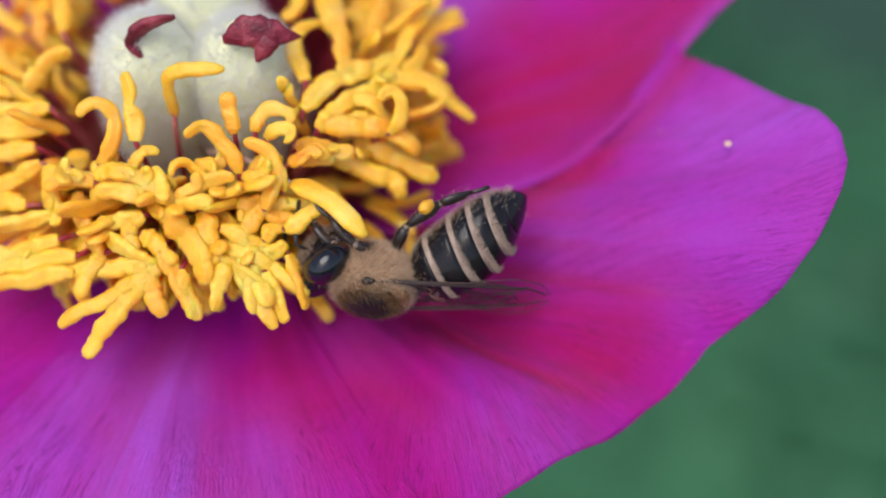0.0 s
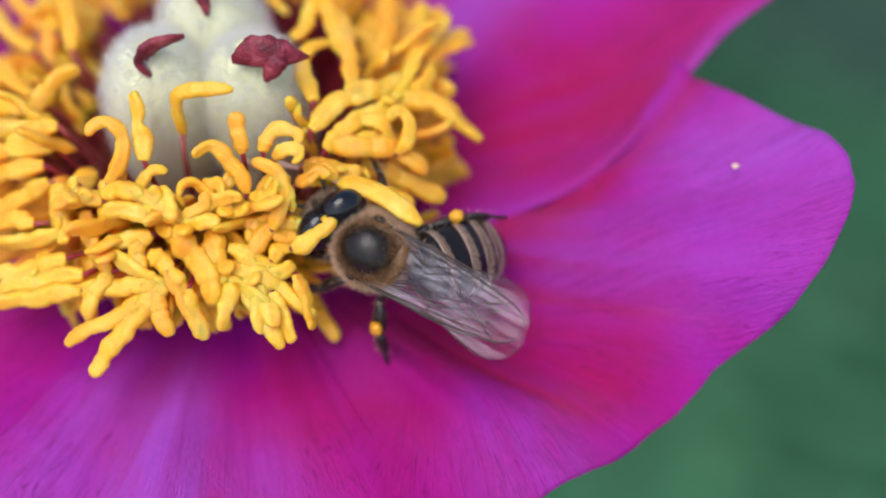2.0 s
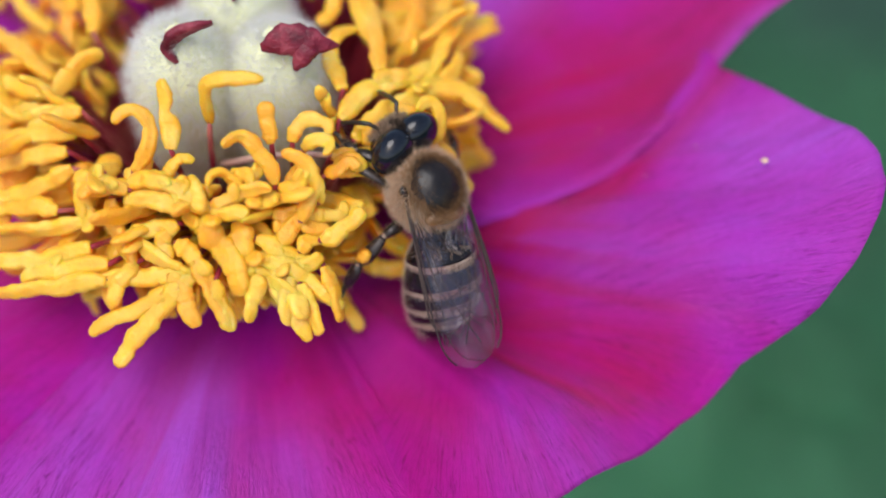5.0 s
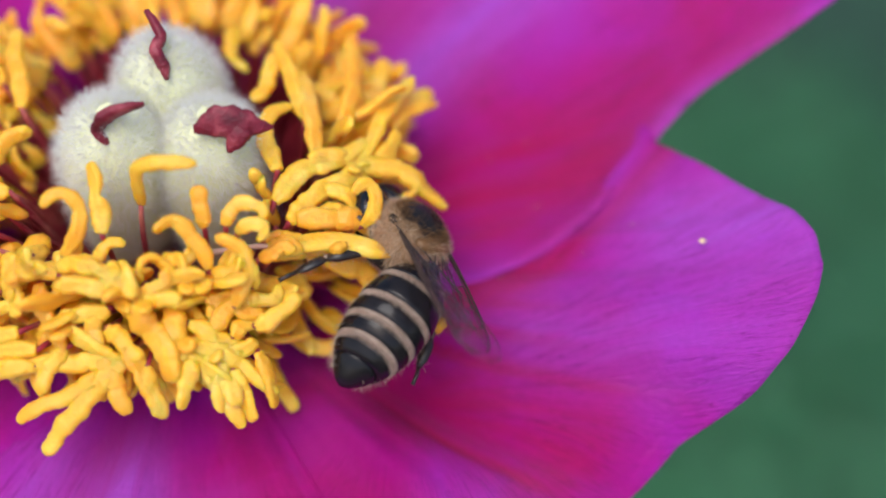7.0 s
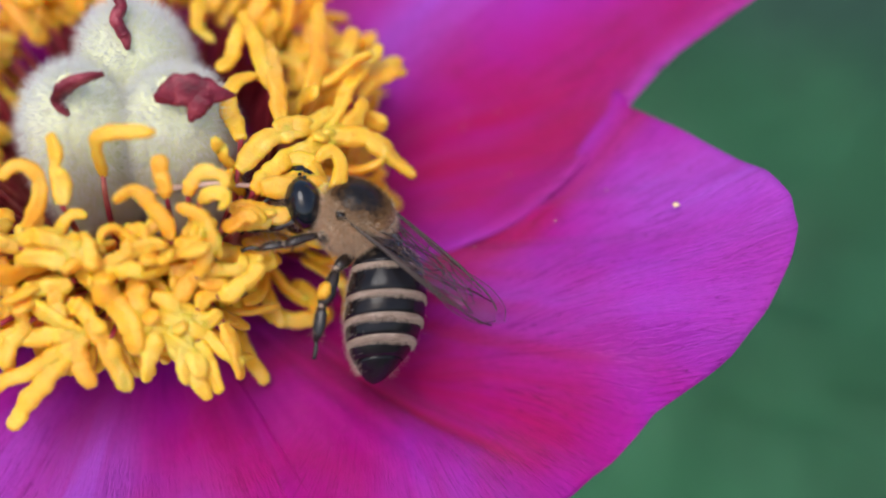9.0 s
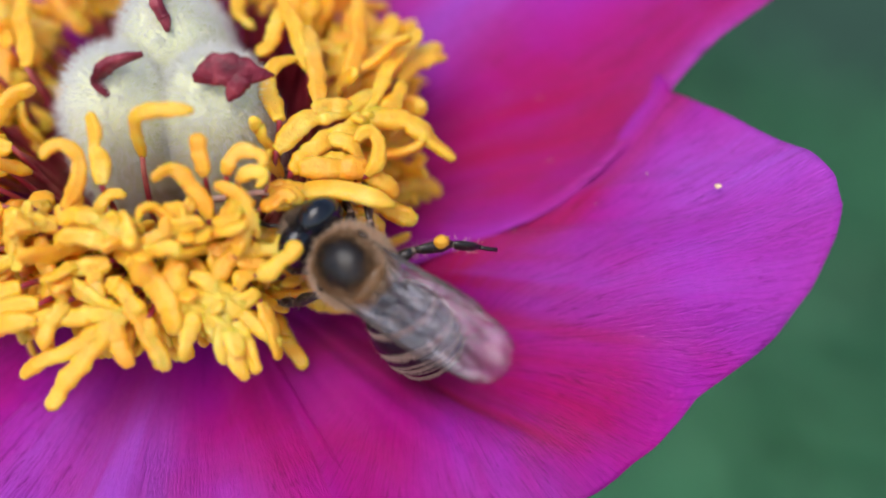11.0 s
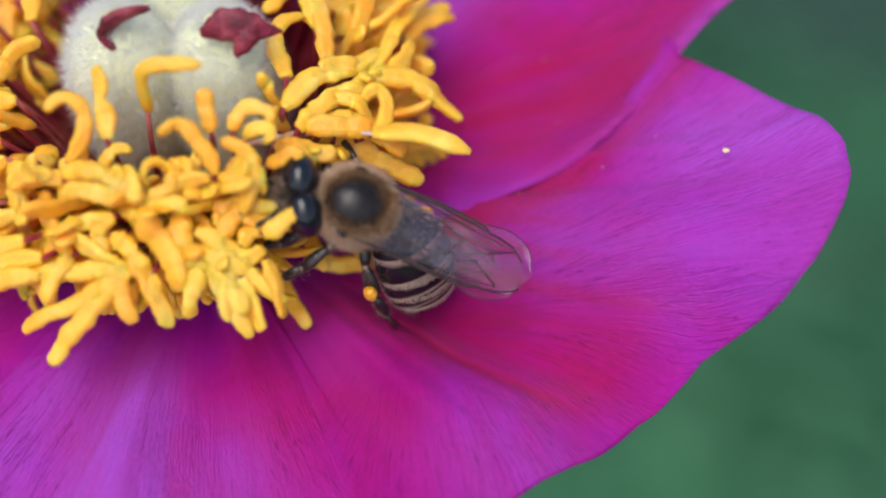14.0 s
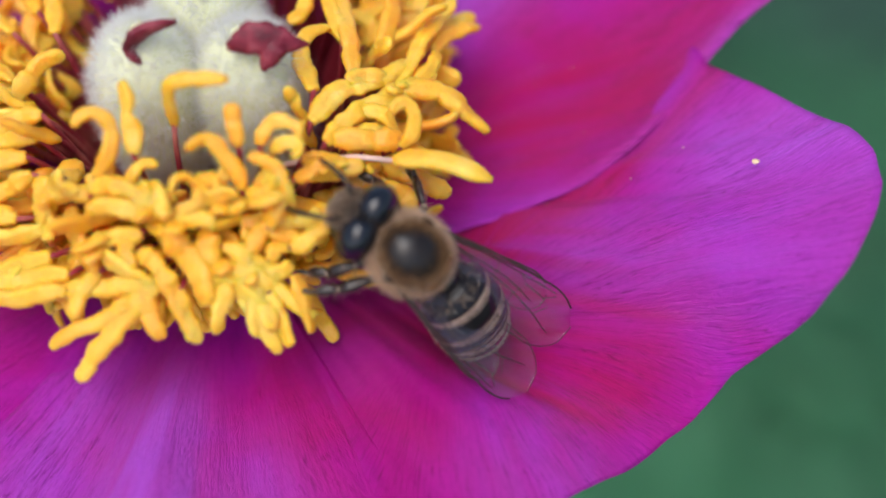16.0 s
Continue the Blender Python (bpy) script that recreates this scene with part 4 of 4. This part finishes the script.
def ring_shell(u0, u1, swell, n=7, seg=30):
    verts, faces = [], []
    for i in range(n):
        u = u0 + (u1 - u0) * i / (n - 1)
        c, r = abdomen_at(u)
        r = r * (1 + swell[0] * (1 - i / (n - 1)) + swell[1] * i / (n - 1))
        tilt = 3.0 * u / ABDOMEN_LENGTH
        for k in range(seg):
            w = 2 * math.pi * k / seg
            verts.append(c + Vector((math.cos(w) * r * tilt * 0.35, math.sin(w) * r * 1.02, math.cos(w) * r * 0.93)))
    for i in range(n - 1):
        for k in range(seg):
            j = (k + 1) % seg
            faces.append((i * seg + k, i * seg + j, (i + 1) * seg + j, (i + 1) * seg + k))
    faces.append(tuple(reversed(range(seg))))
    faces.append(tuple(range((n - 1) * seg, n * seg)))
    return verts, faces


def build_abdomen(bee):
    rng = random.Random(23)
    abdomen = solid("abdomen", *ring_shell(0.0, 1.0, (-0.06, -0.06), 24), M_CHITIN, bee, "black abdomen with pale tan bands", at=(-2.35, 0, -0.25))
    cuts = [0.02, 0.16, 0.38, 0.55, 0.70, 0.84, 0.995]
    for i in range(6):
        u0, u1 = cuts[i], cuts[i + 1]
        solid("tergite", *ring_shell(u0, u1, (-0.02, 0.035)), M_CHITIN, abdomen, "glossy black plate")
        if i in (1, 2, 3, 4):
            w = 0.046
            solid("pale_band", *ring_shell(u0 + 0.004, u0 + w, (0.030, 0.004), 4), M_BAND, abdomen, "pale tan band")
            roots = []
            for _ in range(2600):
                u, a = u0 + rng.uniform(0.0, w * 0.95), rng.uniform(0, 2 * math.pi)
                c, r = abdomen_at(u)
                out = Vector((0, math.sin(a), math.cos(a)))
                roots.append((c + out * r * 0.99, out))
            fur(abdomen, roots, 0.17, 0.008, (-1.8, 0, 0), M_PALEFUR, rng, "pale felt of fine hair")
    roots = []
    for _ in range(2000):
        u, a = rng.uniform(0.03, 0.92), rng.choice((1, -1)) * rng.gauss(2.15, 0.38)
        c, r = abdomen_at(u)
        out = Vector((0, math.sin(a), math.cos(a)))
        roots.append((c + out * r * 0.98, out))
    fur(abdomen, roots, 0.40, 0.007, (-0.9, 0, 0), M_PALEFUR, rng, "pale side hair")
    roots = []
    for _ in range(200):
        u, a = rng.uniform(0.02, 0.10), rng.uniform(0, 2 * math.pi)
        c, r = abdomen_at(u)
        out = Vector((0, math.sin(a), math.cos(a)))
        roots.append((c + out * r * 0.98, out))
    fur(abdomen, roots, 0.30, 0.008, (-0.6, 0, 0), M_FUR, rng, "tan fur at the waist")
    return abdomen


def wing_edges(s, length, width, side):
    """The leading and the trailing edge at the share s of the wing's length; both round off into the tip."""
    fall = math.sqrt(max(0.0, 1 - (max(0.0, s - 0.78) / 0.22) ** 2))
    lead = 0.06 * math.sin(math.pi * min(1.0, s / 0.9)) if s < 0.78 else 0.0247 * fall - 0.46 * (1 - fall)
    back = lerp_table(s, [0, 0.06, 0.2, 0.4, 0.6, 0.78], [0.06, 0.13, 0.36, 0.68, 0.92, 1.0]) if s < 0.78 else 0.46 + 0.54 * fall
    return side * lead * width, -side * back * width


def build_wing(bee, side, fore):
    length, width = (9.4, 3.1) if fore else (6.6, 2.0)
    n, m = 26, 8
    verts, faces = [], []
    for i in range(n + 1):
        s = i / n
        a, b = wing_edges(s, length, width, side)
        for k in range(m + 1):
            y = a + (b - a) * k / m
            z = 0.10 * math.sin(9 * k / m + s * 4) * min(1, 4 * s) * (1 - s * 0.5) + 0.14 * noise.noise(Vector((s * 4, y, 1)))
            verts.append(Vector((-length * s, y, z)))
    for i in range(n):
        for k in range(m):
            q = i * (m + 1) + k
            faces.append((q, q + 1, q + m + 2, q + m + 1))
    at = (0.25, 1.58 * side, 0.75) if fore else (-0.5, 1.5 * side, 0.6)
    wing = solid("wing", verts, faces, M_WING, bee, "clear brownish wing with dark veins", at=at)

    def at_point(s, f):
        a, b = wing_edges(s, length, width, side)
        return Vector((-length * s, a + (b - a) * f, 0.03 + 0.10 * math.sin(9 * f + s * 4) * min(1, 4 * s) * (1 - s * 0.5)))

    lines = [([(i / 24, 0.0) for i in range(24)], 0.085), ([(0.03 + i / 26, 0.10 - 0.02 * i / 24) for i in range(22)], 0.05),
             ([(0.03, 0.3), (0.15, 0.4), (0.3, 0.42), (0.45, 0.4), (0.6, 0.42), (0.75, 0.55), (0.88, 0.75)], 0.05),
             ([(0.05, 0.7), (0.2, 0.85), (0.35, 0.85), (0.5, 0.88)], 0.045), ([(0.3, 0.42), (0.33, 0.62), (0.36, 0.85)], 0.035),
             ([(0.45, 0.1), (0.47, 0.25), (0.45, 0.4)], 0.035), ([(0.6, 0.08), (0.66, 0.2), (0.6, 0.42)], 0.035),
             ([(0.6, 0.42), (0.58, 0.65), (0.5, 0.88)], 0.035), ([(0.66, 0.2), (0.78, 0.25), (0.85, 0.12)], 0.035), ([(0.75, 0.55), (0.82, 0.35), (0.78, 0.25)], 0.03)]
    if not fore:
        lines = lines[:5]
    lines.append(([(0.1 + 0.9 * i / 24, 1.0) for i in range(25)], 0.04))
    for pts, thick in lines:
        solid("vein", *tube([at_point(s, f) for s, f in pts], [0.84 * thick * (1 - 0.4 * i / len(pts)) for i in range(len(pts))], 6), M_VEIN, wing)
    return wing


def build_leg(bee, side, which):
    joints = {"front": [(1.1, 0.8, -1.3), (2.0, 1.9, -1.2), (3.0, 2.0, -2.3), (3.8, 1.8, -3.0), (4.5, 1.7, -3.5)],
              "middle": [(0.0, 1.0, -1.5), (0.5, 2.9, -1.2), (1.4, 4.0, -2.5), (2.2, 4.5, -3.4), (2.8, 4.7, -4.0)],
              "hind": [(-1.0, 0.9, -1.4), (-2.3, 2.1, -1.4), (-3.9, 2.5, -2.6), (-5.1, 2.2, -3.8), (-5.8, 2.0, -4.4)]}[which]
    tuck = {"front": 1.0, "middle": 0.78, "hind": 0.74}[which]
    joints = [(x, 0.9 + (y - 0.9) * tuck, z) for x, y, z in joints]
    root = Vector((joints[0][0], joints[0][1] * side, joints[0][2]))
    a, b, c, d, e = [Vector((x, y * side, z)) - root for x, y, z in joints]
    wide = 1.25 if which == "hind" else 1.0
    rng = random.Random(30)

    def limb(p, q, radii, flat=1.0):
        n = len(radii) - 1
        return tube([p.lerp(q, i / n) + Vector((0, 0, 0.12 * math.sin(math.pi * i / n))) for i in range(n + 1)], radii, 10, flat)

    leg = solid("leg", *limb(a, b, [0.26, 0.30, 0.33, 0.30, 0.2]), M_LEG, bee, "black jointed leg with fine hair", at=root)
    solid("knee", *ball(b, (0.2, 0.2, 0.2), 6, 10), M_JOINT, leg, "pale joint")
    solid("tibia", *limb(b, c, [0.17, 0.24 * wide, 0.30 * wide, 0.34 * wide, 0.24], 0.7), M_LEG, leg)
    solid("ankle", *ball(c, (0.2, 0.2, 0.2), 6, 10), M_JOINT, leg, "pale joint")
    solid("basitarsus", *limb(c, d, [0.2, 0.25 * wide, 0.27 * wide, 0.24 * wide, 0.13], 0.6), M_LEG, leg)
    solid("foot", *limb(d, e, [0.12, 0.1, 0.12, 0.1, 0.12]), M_LEG, leg)
    roots = []
    for _ in range(260):
        p, q = ((a, b), (b, c), (c, d))[rng.randrange(3)]
        u = rng.uniform(0.1, 0.95)
        way = Vector((rng.gauss(0, 1), rng.gauss(0, 1), rng.gauss(0, 1))).normalized()
        roots.append((p.lerp(q, u) + way * 0.25, way))
    fur(leg, roots, 0.34, 0.007, (0, 0, -0.3), M_FUR, rng, "sparse tan hair")
    if which == "hind":
        mid = b.lerp(c, 0.62) + Vector((-0.3, 0.3 * side, 0.2))
        solid("pollen_load", *ball(mid, (0.38, 0.34, 0.50), 12, 16, dent=0.22), M_POLLEN, leg, "orange pellet of packed pollen")
    return leg


def build_bee():
    bee = new("honey_bee")
    bee.empty_display_size = 0.005
    bee.scale = (1.1, 1.1, 1.1)
    tagged(bee, "brown furry honey bee with banded abdomen gathering pollen", "bee")
    parts = {"thorax": build_thorax(bee), "head": build_head(bee), "abdomen": build_abdomen(bee)}
    for side, word in ((1, "left"), (-1, "right")):
        for fore, kind in ((True, "fore"), (False, "rear")):
            parts[kind + "_wing_" + word] = build_wing(bee, side, fore)
        for which in ("front", "middle", "hind"):
            parts[which + "_leg_" + word] = build_leg(bee, side, which)
    return bee, parts


build_ground()
build_undergrowth()
PEONY, LOOSE_STAMEN = build_peony()
build_specks()
BEE, BEE_PARTS = build_bee()


def motions():
    """The bee's way over the flower: seconds, place in millimetres, turn in degrees; then the turns of its parts."""
    body = [
        (0.0, 10.26, -11.96, 3.0, -102.7, -8.4, -180.6),
        (0.5, 9.47, -11.64, 3.0, -100.8, -3.3, 170.8),
        (1.0, 9.79, -10.17, 3.2, -82.6, -13.8, 180.4),
        (1.5, 10.11, -10.09, 3.4, -73.6, -21.2, 178.7),
        (2.0, 10.02, -10.06, 5.2, -41.7, -14.5, 153.4),
        (2.5, 11.17, -5.72, 6.3, -32.7, -13.4, 156.4),
        (3.0, 9.34, -7.81, 7.0, -24.3, -20.5, 136.9),
        (3.5, 9.34, -8.82, 7.0, -28.7, -17.4, 135.3),
        (3.7, 9.75, -8.46, 7.0, -25.4, -19.8, 133.4),
        (5.8, 14.03, -7.35, 6.2, 30.8, -42.2, 103.9),
        (6.0, 15.07, -7.6, 6.2, 33.4, -42.7, 102.8),
        (6.5, 13.45, -4.22, 6.2, 33.0, -49.2, 143.1),
        (7.0, 13.83, -4.86, 6.2, 42.2, 0.9, 114.1),
        (7.5, 15.89, -5.38, 6.2, 34.6, -11.2, 113.0),
        (8.0, 15.51, -6.81, 6.2, 40.2, -10.8, 110.8),
        (8.2, 14.46, -5.29, 6.2, 44.3, -15.5, 133.0),
        (10.3, 11.93, -5.36, 5.4, -18.2, -15.0, 160.7),
        (10.5, 11.83, -6.71, 5.4, -21.9, -15.3, 161.3),
        (11.0, 10.53, -9.56, 5.4, -34.8, -13.6, 140.8),
        (11.5, 10.92, -9.54, 5.4, -30.3, -33.0, 152.6),
        (12.0, 11.43, -7.43, 5.4, -26.4, -21.3, 176.9),
        (12.5, 10.96, -7.5, 5.4, -26.5, -23.1, 168.5),
        (13.0, 11.07, -7.21, 5.4, -27.0, -31.5, 160.2),
        (13.5, 11.0, -7.57, 5.4, -26.1, -20.9, 174.4),
        (14.0, 10.32, -8.29, 5.4, -27.3, -20.6, 171.9),
        (14.5, 10.58, -8.77, 5.4, -30.7, -23.3, 170.5),
        (15.0, 11.41, -9.39, 5.4, -25.6, -25.4, 159.2),
        (15.5, 11.71, -10.58, 5.4, -25.9, -36.6, 157.7),
        (16.0, 11.72, -10.54, 5.4, -26.6, -34.4, 157.7),
    ]
    head = [
        (0.0, 0.0, 34.1, -13.5),
        (0.5, 0.0, 29.2, -10.6),
        (1.0, 0.0, 16.0, -2.9),
        (1.5, 0.0, 16.7, -2.0),
        (2.0, 0.0, 8.1, -22.1),
        (2.5, 0.0, 5.3, 4.7),
        (3.0, 0.0, 5.5, 3.7),
        (3.5, 0.0, 5.4, 13.9),
        (3.7, 0.0, 5.2, 8.4),
        (5.8, 0.0, 19.7, 22.2),
        (6.0, 0.0, 21.7, 21.5),
        (6.5, 0.0, 44.1, 26.5),
        (7.0, 0.0, 41.4, 22.6),
        (7.5, 0.0, 39.7, 25.0),
        (8.0, 0.0, 32.3, 19.4),
        (8.2, 0.0, 35.3, 22.0),
        (10.3, 0.0, 0.7, 21.9),
        (10.5, 0.0, -0.5, 14.0),
        (11.0, 0.0, -2.6, 0.1),
        (11.5, 0.0, -1.5, 2.9),
        (12.0, 0.0, 0.6, 26.3),
        (12.5, 0.0, 1.3, 18.4),
        (13.0, 0.0, -1.5, 8.9),
        (13.5, 0.0, 1.4, 21.4),
        (14.0, 0.0, -0.6, 24.9),
        (14.5, 0.0, -13.6, 18.7),
        (15.0, 0.0, -10.7, 6.8),
        (15.5, 0.0, -9.9, 1.3),
        (16.0, 0.0, -6.2, 3.0),
    ]
    abdomen = [
        (0.0, 0.0, -20.7, 26.4),
        (0.5, 0.0, -10.3, 11.3),
        (1.0, 0.0, -19.5, 25.9),
        (1.5, 0.0, -19.5, 35.7),
        (2.0, 0.0, -41.5, 45.4),
        (2.5, 0.0, -40.1, -45.7),
        (3.0, 0.0, -32.9, -10.1),
        (3.5, 0.0, -41.2, -18.5),
        (3.7, 0.0, -38.9, -11.1),
        (5.8, 0.0, -23.4, 1.0),
        (6.0, 0.0, -38.5, -15.0),
        (6.5, 0.0, -47.7, -48.7),
        (7.0, 0.0, -40.1, -45.3),
        (7.5, 0.0, -19.8, -13.9),
        (8.0, 0.0, -31.1, -30.7),
        (8.2, 0.0, -38.4, -45.4),
        (10.3, 0.0, -24.7, -46.3),
        (10.5, 0.0, -30.6, -45.2),
        (11.0, 0.0, -41.1, -30.4),
        (11.5, 0.0, -33.0, -21.8),
        (12.0, 0.0, -40.3, -45.7),
        (12.5, 0.0, -37.4, -45.3),
        (13.0, 0.0, -29.8, -31.2),
        (13.5, 0.0, -33.9, -45.2),
        (14.0, 0.0, -34.7, -37.7),
        (14.5, 0.0, -29.3, -33.3),
        (15.0, 0.0, -25.6, -8.5),
        (15.5, 0.0, -24.0, -10.2),
        (16.0, 0.0, -28.6, -8.8),
    ]
    spread = [
        (0.0, -4.4, -3.6, -3.1),
        (0.5, -3.9, -1.1, 3.2),
        (1.0, -5.1, -1.2, -4.7),
        (1.5, -3.3, -3.8, -5.8),
        (2.0, -5.7, -2.1, 9.1),
        (2.5, 2.1, -0.7, 10.6),
        (3.0, 1.2, -1.0, 8.8),
        (3.5, 1.3, -1.7, 9.1),
        (3.7, 0.7, -1.8, 6.5),
        (5.8, 7.0, -2.1, -8.3),
        (6.0, -0.8, 2.3, -9.9),
        (6.5, -2.9, -2.6, -0.9),
        (7.0, 5.0, -10.2, 1.2),
        (7.5, 1.9, -7.1, 5.1),
        (8.0, 3.0, -10.8, 1.3),
        (8.2, 3.2, -8.5, -2.6),
        (10.3, 5.7, -8.8, 0.7),
        (10.5, 1.4, -5.6, 3.5),
        (11.0, -6.7, 5.7, -0.8),
        (11.5, -2.6, -3.3, 2.4),
        (12.0, 5.7, -9.6, 1.3),
        (12.5, 1.6, -7.2, 0.9),
        (13.0, 2.0, -6.9, 2.0),
        (13.5, 0.8, -6.1, 1.0),
        (14.0, 2.8, -7.9, 0.9),
        (14.5, 6.0, 2.9, 1.5),
        (15.0, 9.0, 5.9, -1.4),
        (15.5, 11.2, 17.5, -6.8),
        (16.0, 10.6, 11.3, -10.0),
    ]
    loose = [
        (0.0, 6.01, -8.49, 7.40, 6.3, -37.8),
        (0.5, 5.78, -8.19, 7.40, 6.5, -38.3),
        (1.0, 5.64, -8.82, 7.40, 7.1, -28.9),
        (1.5, 8.26, -6.22, 7.40, 7.2, -30.9),
        (2.0, 8.09, -6.94, 7.40, 6.8, -28.2),
        (2.5, 5.28, -7.34, 7.40, 6.5, -29.0),
        (3.0, 6.99, -3.50, 7.40, 5.6, -40.0),
        (3.5, 7.31, -5.80, 7.40, 6.8, -22.3),
        (3.7, 7.45, -6.03, 7.40, 7.1, -22.8),
        (5.8, 6.32, -5.68, 7.40, 7.5, -2.2),
        (6.0, 7.47, -6.55, 7.40, 7.6, -2.3),
        (6.5, 7.44, -6.90, 7.40, 7.6, 0.2),
        (7.0, 7.51, -6.20, 7.40, 7.6, 0.4),
        (7.5, 8.90, -6.44, 7.40, 7.7, -2.2),
        (8.0, 8.65, -7.26, 7.40, 6.8, 5.5),
        (8.2, 8.16, -6.51, 7.40, 7.1, -9.1),
        (10.3, 7.26, -3.42, 7.40, 8.2, -0.5),
        (10.5, 9.00, -4.74, 7.40, 7.7, -3.2),
        (11.0, 7.50, -6.02, 7.40, 6.6, -3.8),
        (11.5, 8.27, -6.70, 7.40, 7.6, -11.4),
        (12.0, 10.11, -5.36, 7.40, 7.5, -14.3),
        (12.5, 11.42, -5.52, 7.40, 7.9, -10.0),
        (13.0, 11.61, -5.88, 7.40, 7.8, -13.3),
        (13.5, 11.04, -5.04, 7.40, 7.2, -13.6),
        (14.0, 11.23, -4.84, 7.40, 8.0, -6.5),
        (14.5, 10.84, -5.41, 7.40, 7.4, -5.7),
        (15.0, 11.08, -5.79, 7.40, 7.5, -14.1),
        (15.5, 10.87, -5.63, 7.40, 7.7, -12.5),
        (16.0, 10.86, -5.79, 7.40, 7.8, -7.6),
    ]
    walk(LOOSE_STAMEN, [(t, pose(x * MM, y * MM, (z - GROUND_Z) * MM, 0, b, c)) for t, x, y, z, b, c in loose])
    walk(BEE, [(t, pose(x * MM, y * MM, z * MM, a, b, c)) for t, x, y, z, a, b, c in body])
    at = {name: ob.location.copy() for name, ob in BEE_PARTS.items()}
    for name, rows in (("head", head), ("abdomen", abdomen)):
        walk(BEE_PARTS[name], [(t, pose(*at[name], a, b, c)) for t, a, b, c in rows])
    for name, side, share in (("fore_wing_left", -1, 1.0), ("rear_wing_left", -1, 1.1), ("fore_wing_right", 1, 1.0), ("rear_wing_right", 1, 1.1)):
        more = 0 if name.startswith("fore") else 1
        walk(BEE_PARTS[name], [(t, pose(*at[name], 0, lift + more, side * share * (l if side < 0 else r) - side * (0 if name.startswith("fore") else -4))) for t, l, r, lift in spread])
    # Legs: seconds, swing ahead, lift.
    swings = {
        "hind_leg_left": [(0, 0, 0), (1.5, 10, 0), (2.0, 45, 25), (2.5, 85, 34), (3.0, -10, 0), (3.7, -18, 0), (5.8, 75, 12), (6.5, 80, 14), (7.0, 80, 14), (7.5, 68, 12), (8.0, 45, 12), (8.2, 60, 10), (10.3, 60, 0), (10.5, 50, 0), (11.0, 0, 0), (12.0, 45, 0), (12.5, 45, 0), (13.5, 45, 0), (14.5, 10, 0), (15.0, -20, 0), (16.0, -20, 0)],
        "hind_leg_right": [(0, 48, -46), (0.5, 44, -46), (1.0, 46, -30), (1.5, 50, 0), (2.0, 25, 12), (2.5, -10, 0), (3.5, -20, 0), (8.2, -10, 0), (10.5, -5, 0), (11.0, 32, 12), (11.5, 38, 10), (12.0, 22, 6), (13.0, 0, -12), (14.5, -20, -20), (16.0, -22, -20)],
        "middle_leg_left": [(0, 0, 0), (2.5, 8, 5), (3.0, 0, 0), (5.8, 30, 12), (8.2, 15, 5), (10.5, 5, 0), (14.5, 0, 4), (15.0, 0, 14), (16.0, 5, 16)],
        "middle_leg_right": [(0, 25, 10), (1.5, 15, 10), (3.0, 0, 0), (11.0, 15, 10), (13.0, 0, 0), (16.0, 0, 0)],
        "front_leg_left": [(0, 0, 0), (2.5, 8, 5), (5.8, 0, 15), (8.2, 0, 0), (13.0, -5, 0), (15.0, -15, 8), (16.0, -20, 10)],
        "front_leg_right": [(0, 10, 10), (2.0, 0, 5), (8.2, 0, 0), (16.0, 0, 0)],
    }
    for name, rows in swings.items():
        side = 1 if name.endswith("left") else -1
        high = 0 if name.startswith("hind") else 24 if side > 0 else 8
        walk(BEE_PARTS[name], [(t, pose(*at[name], side * (lift + high * min(1, t / 2)), 0, -side * ahead)) for t, ahead, lift in rows])


motions()
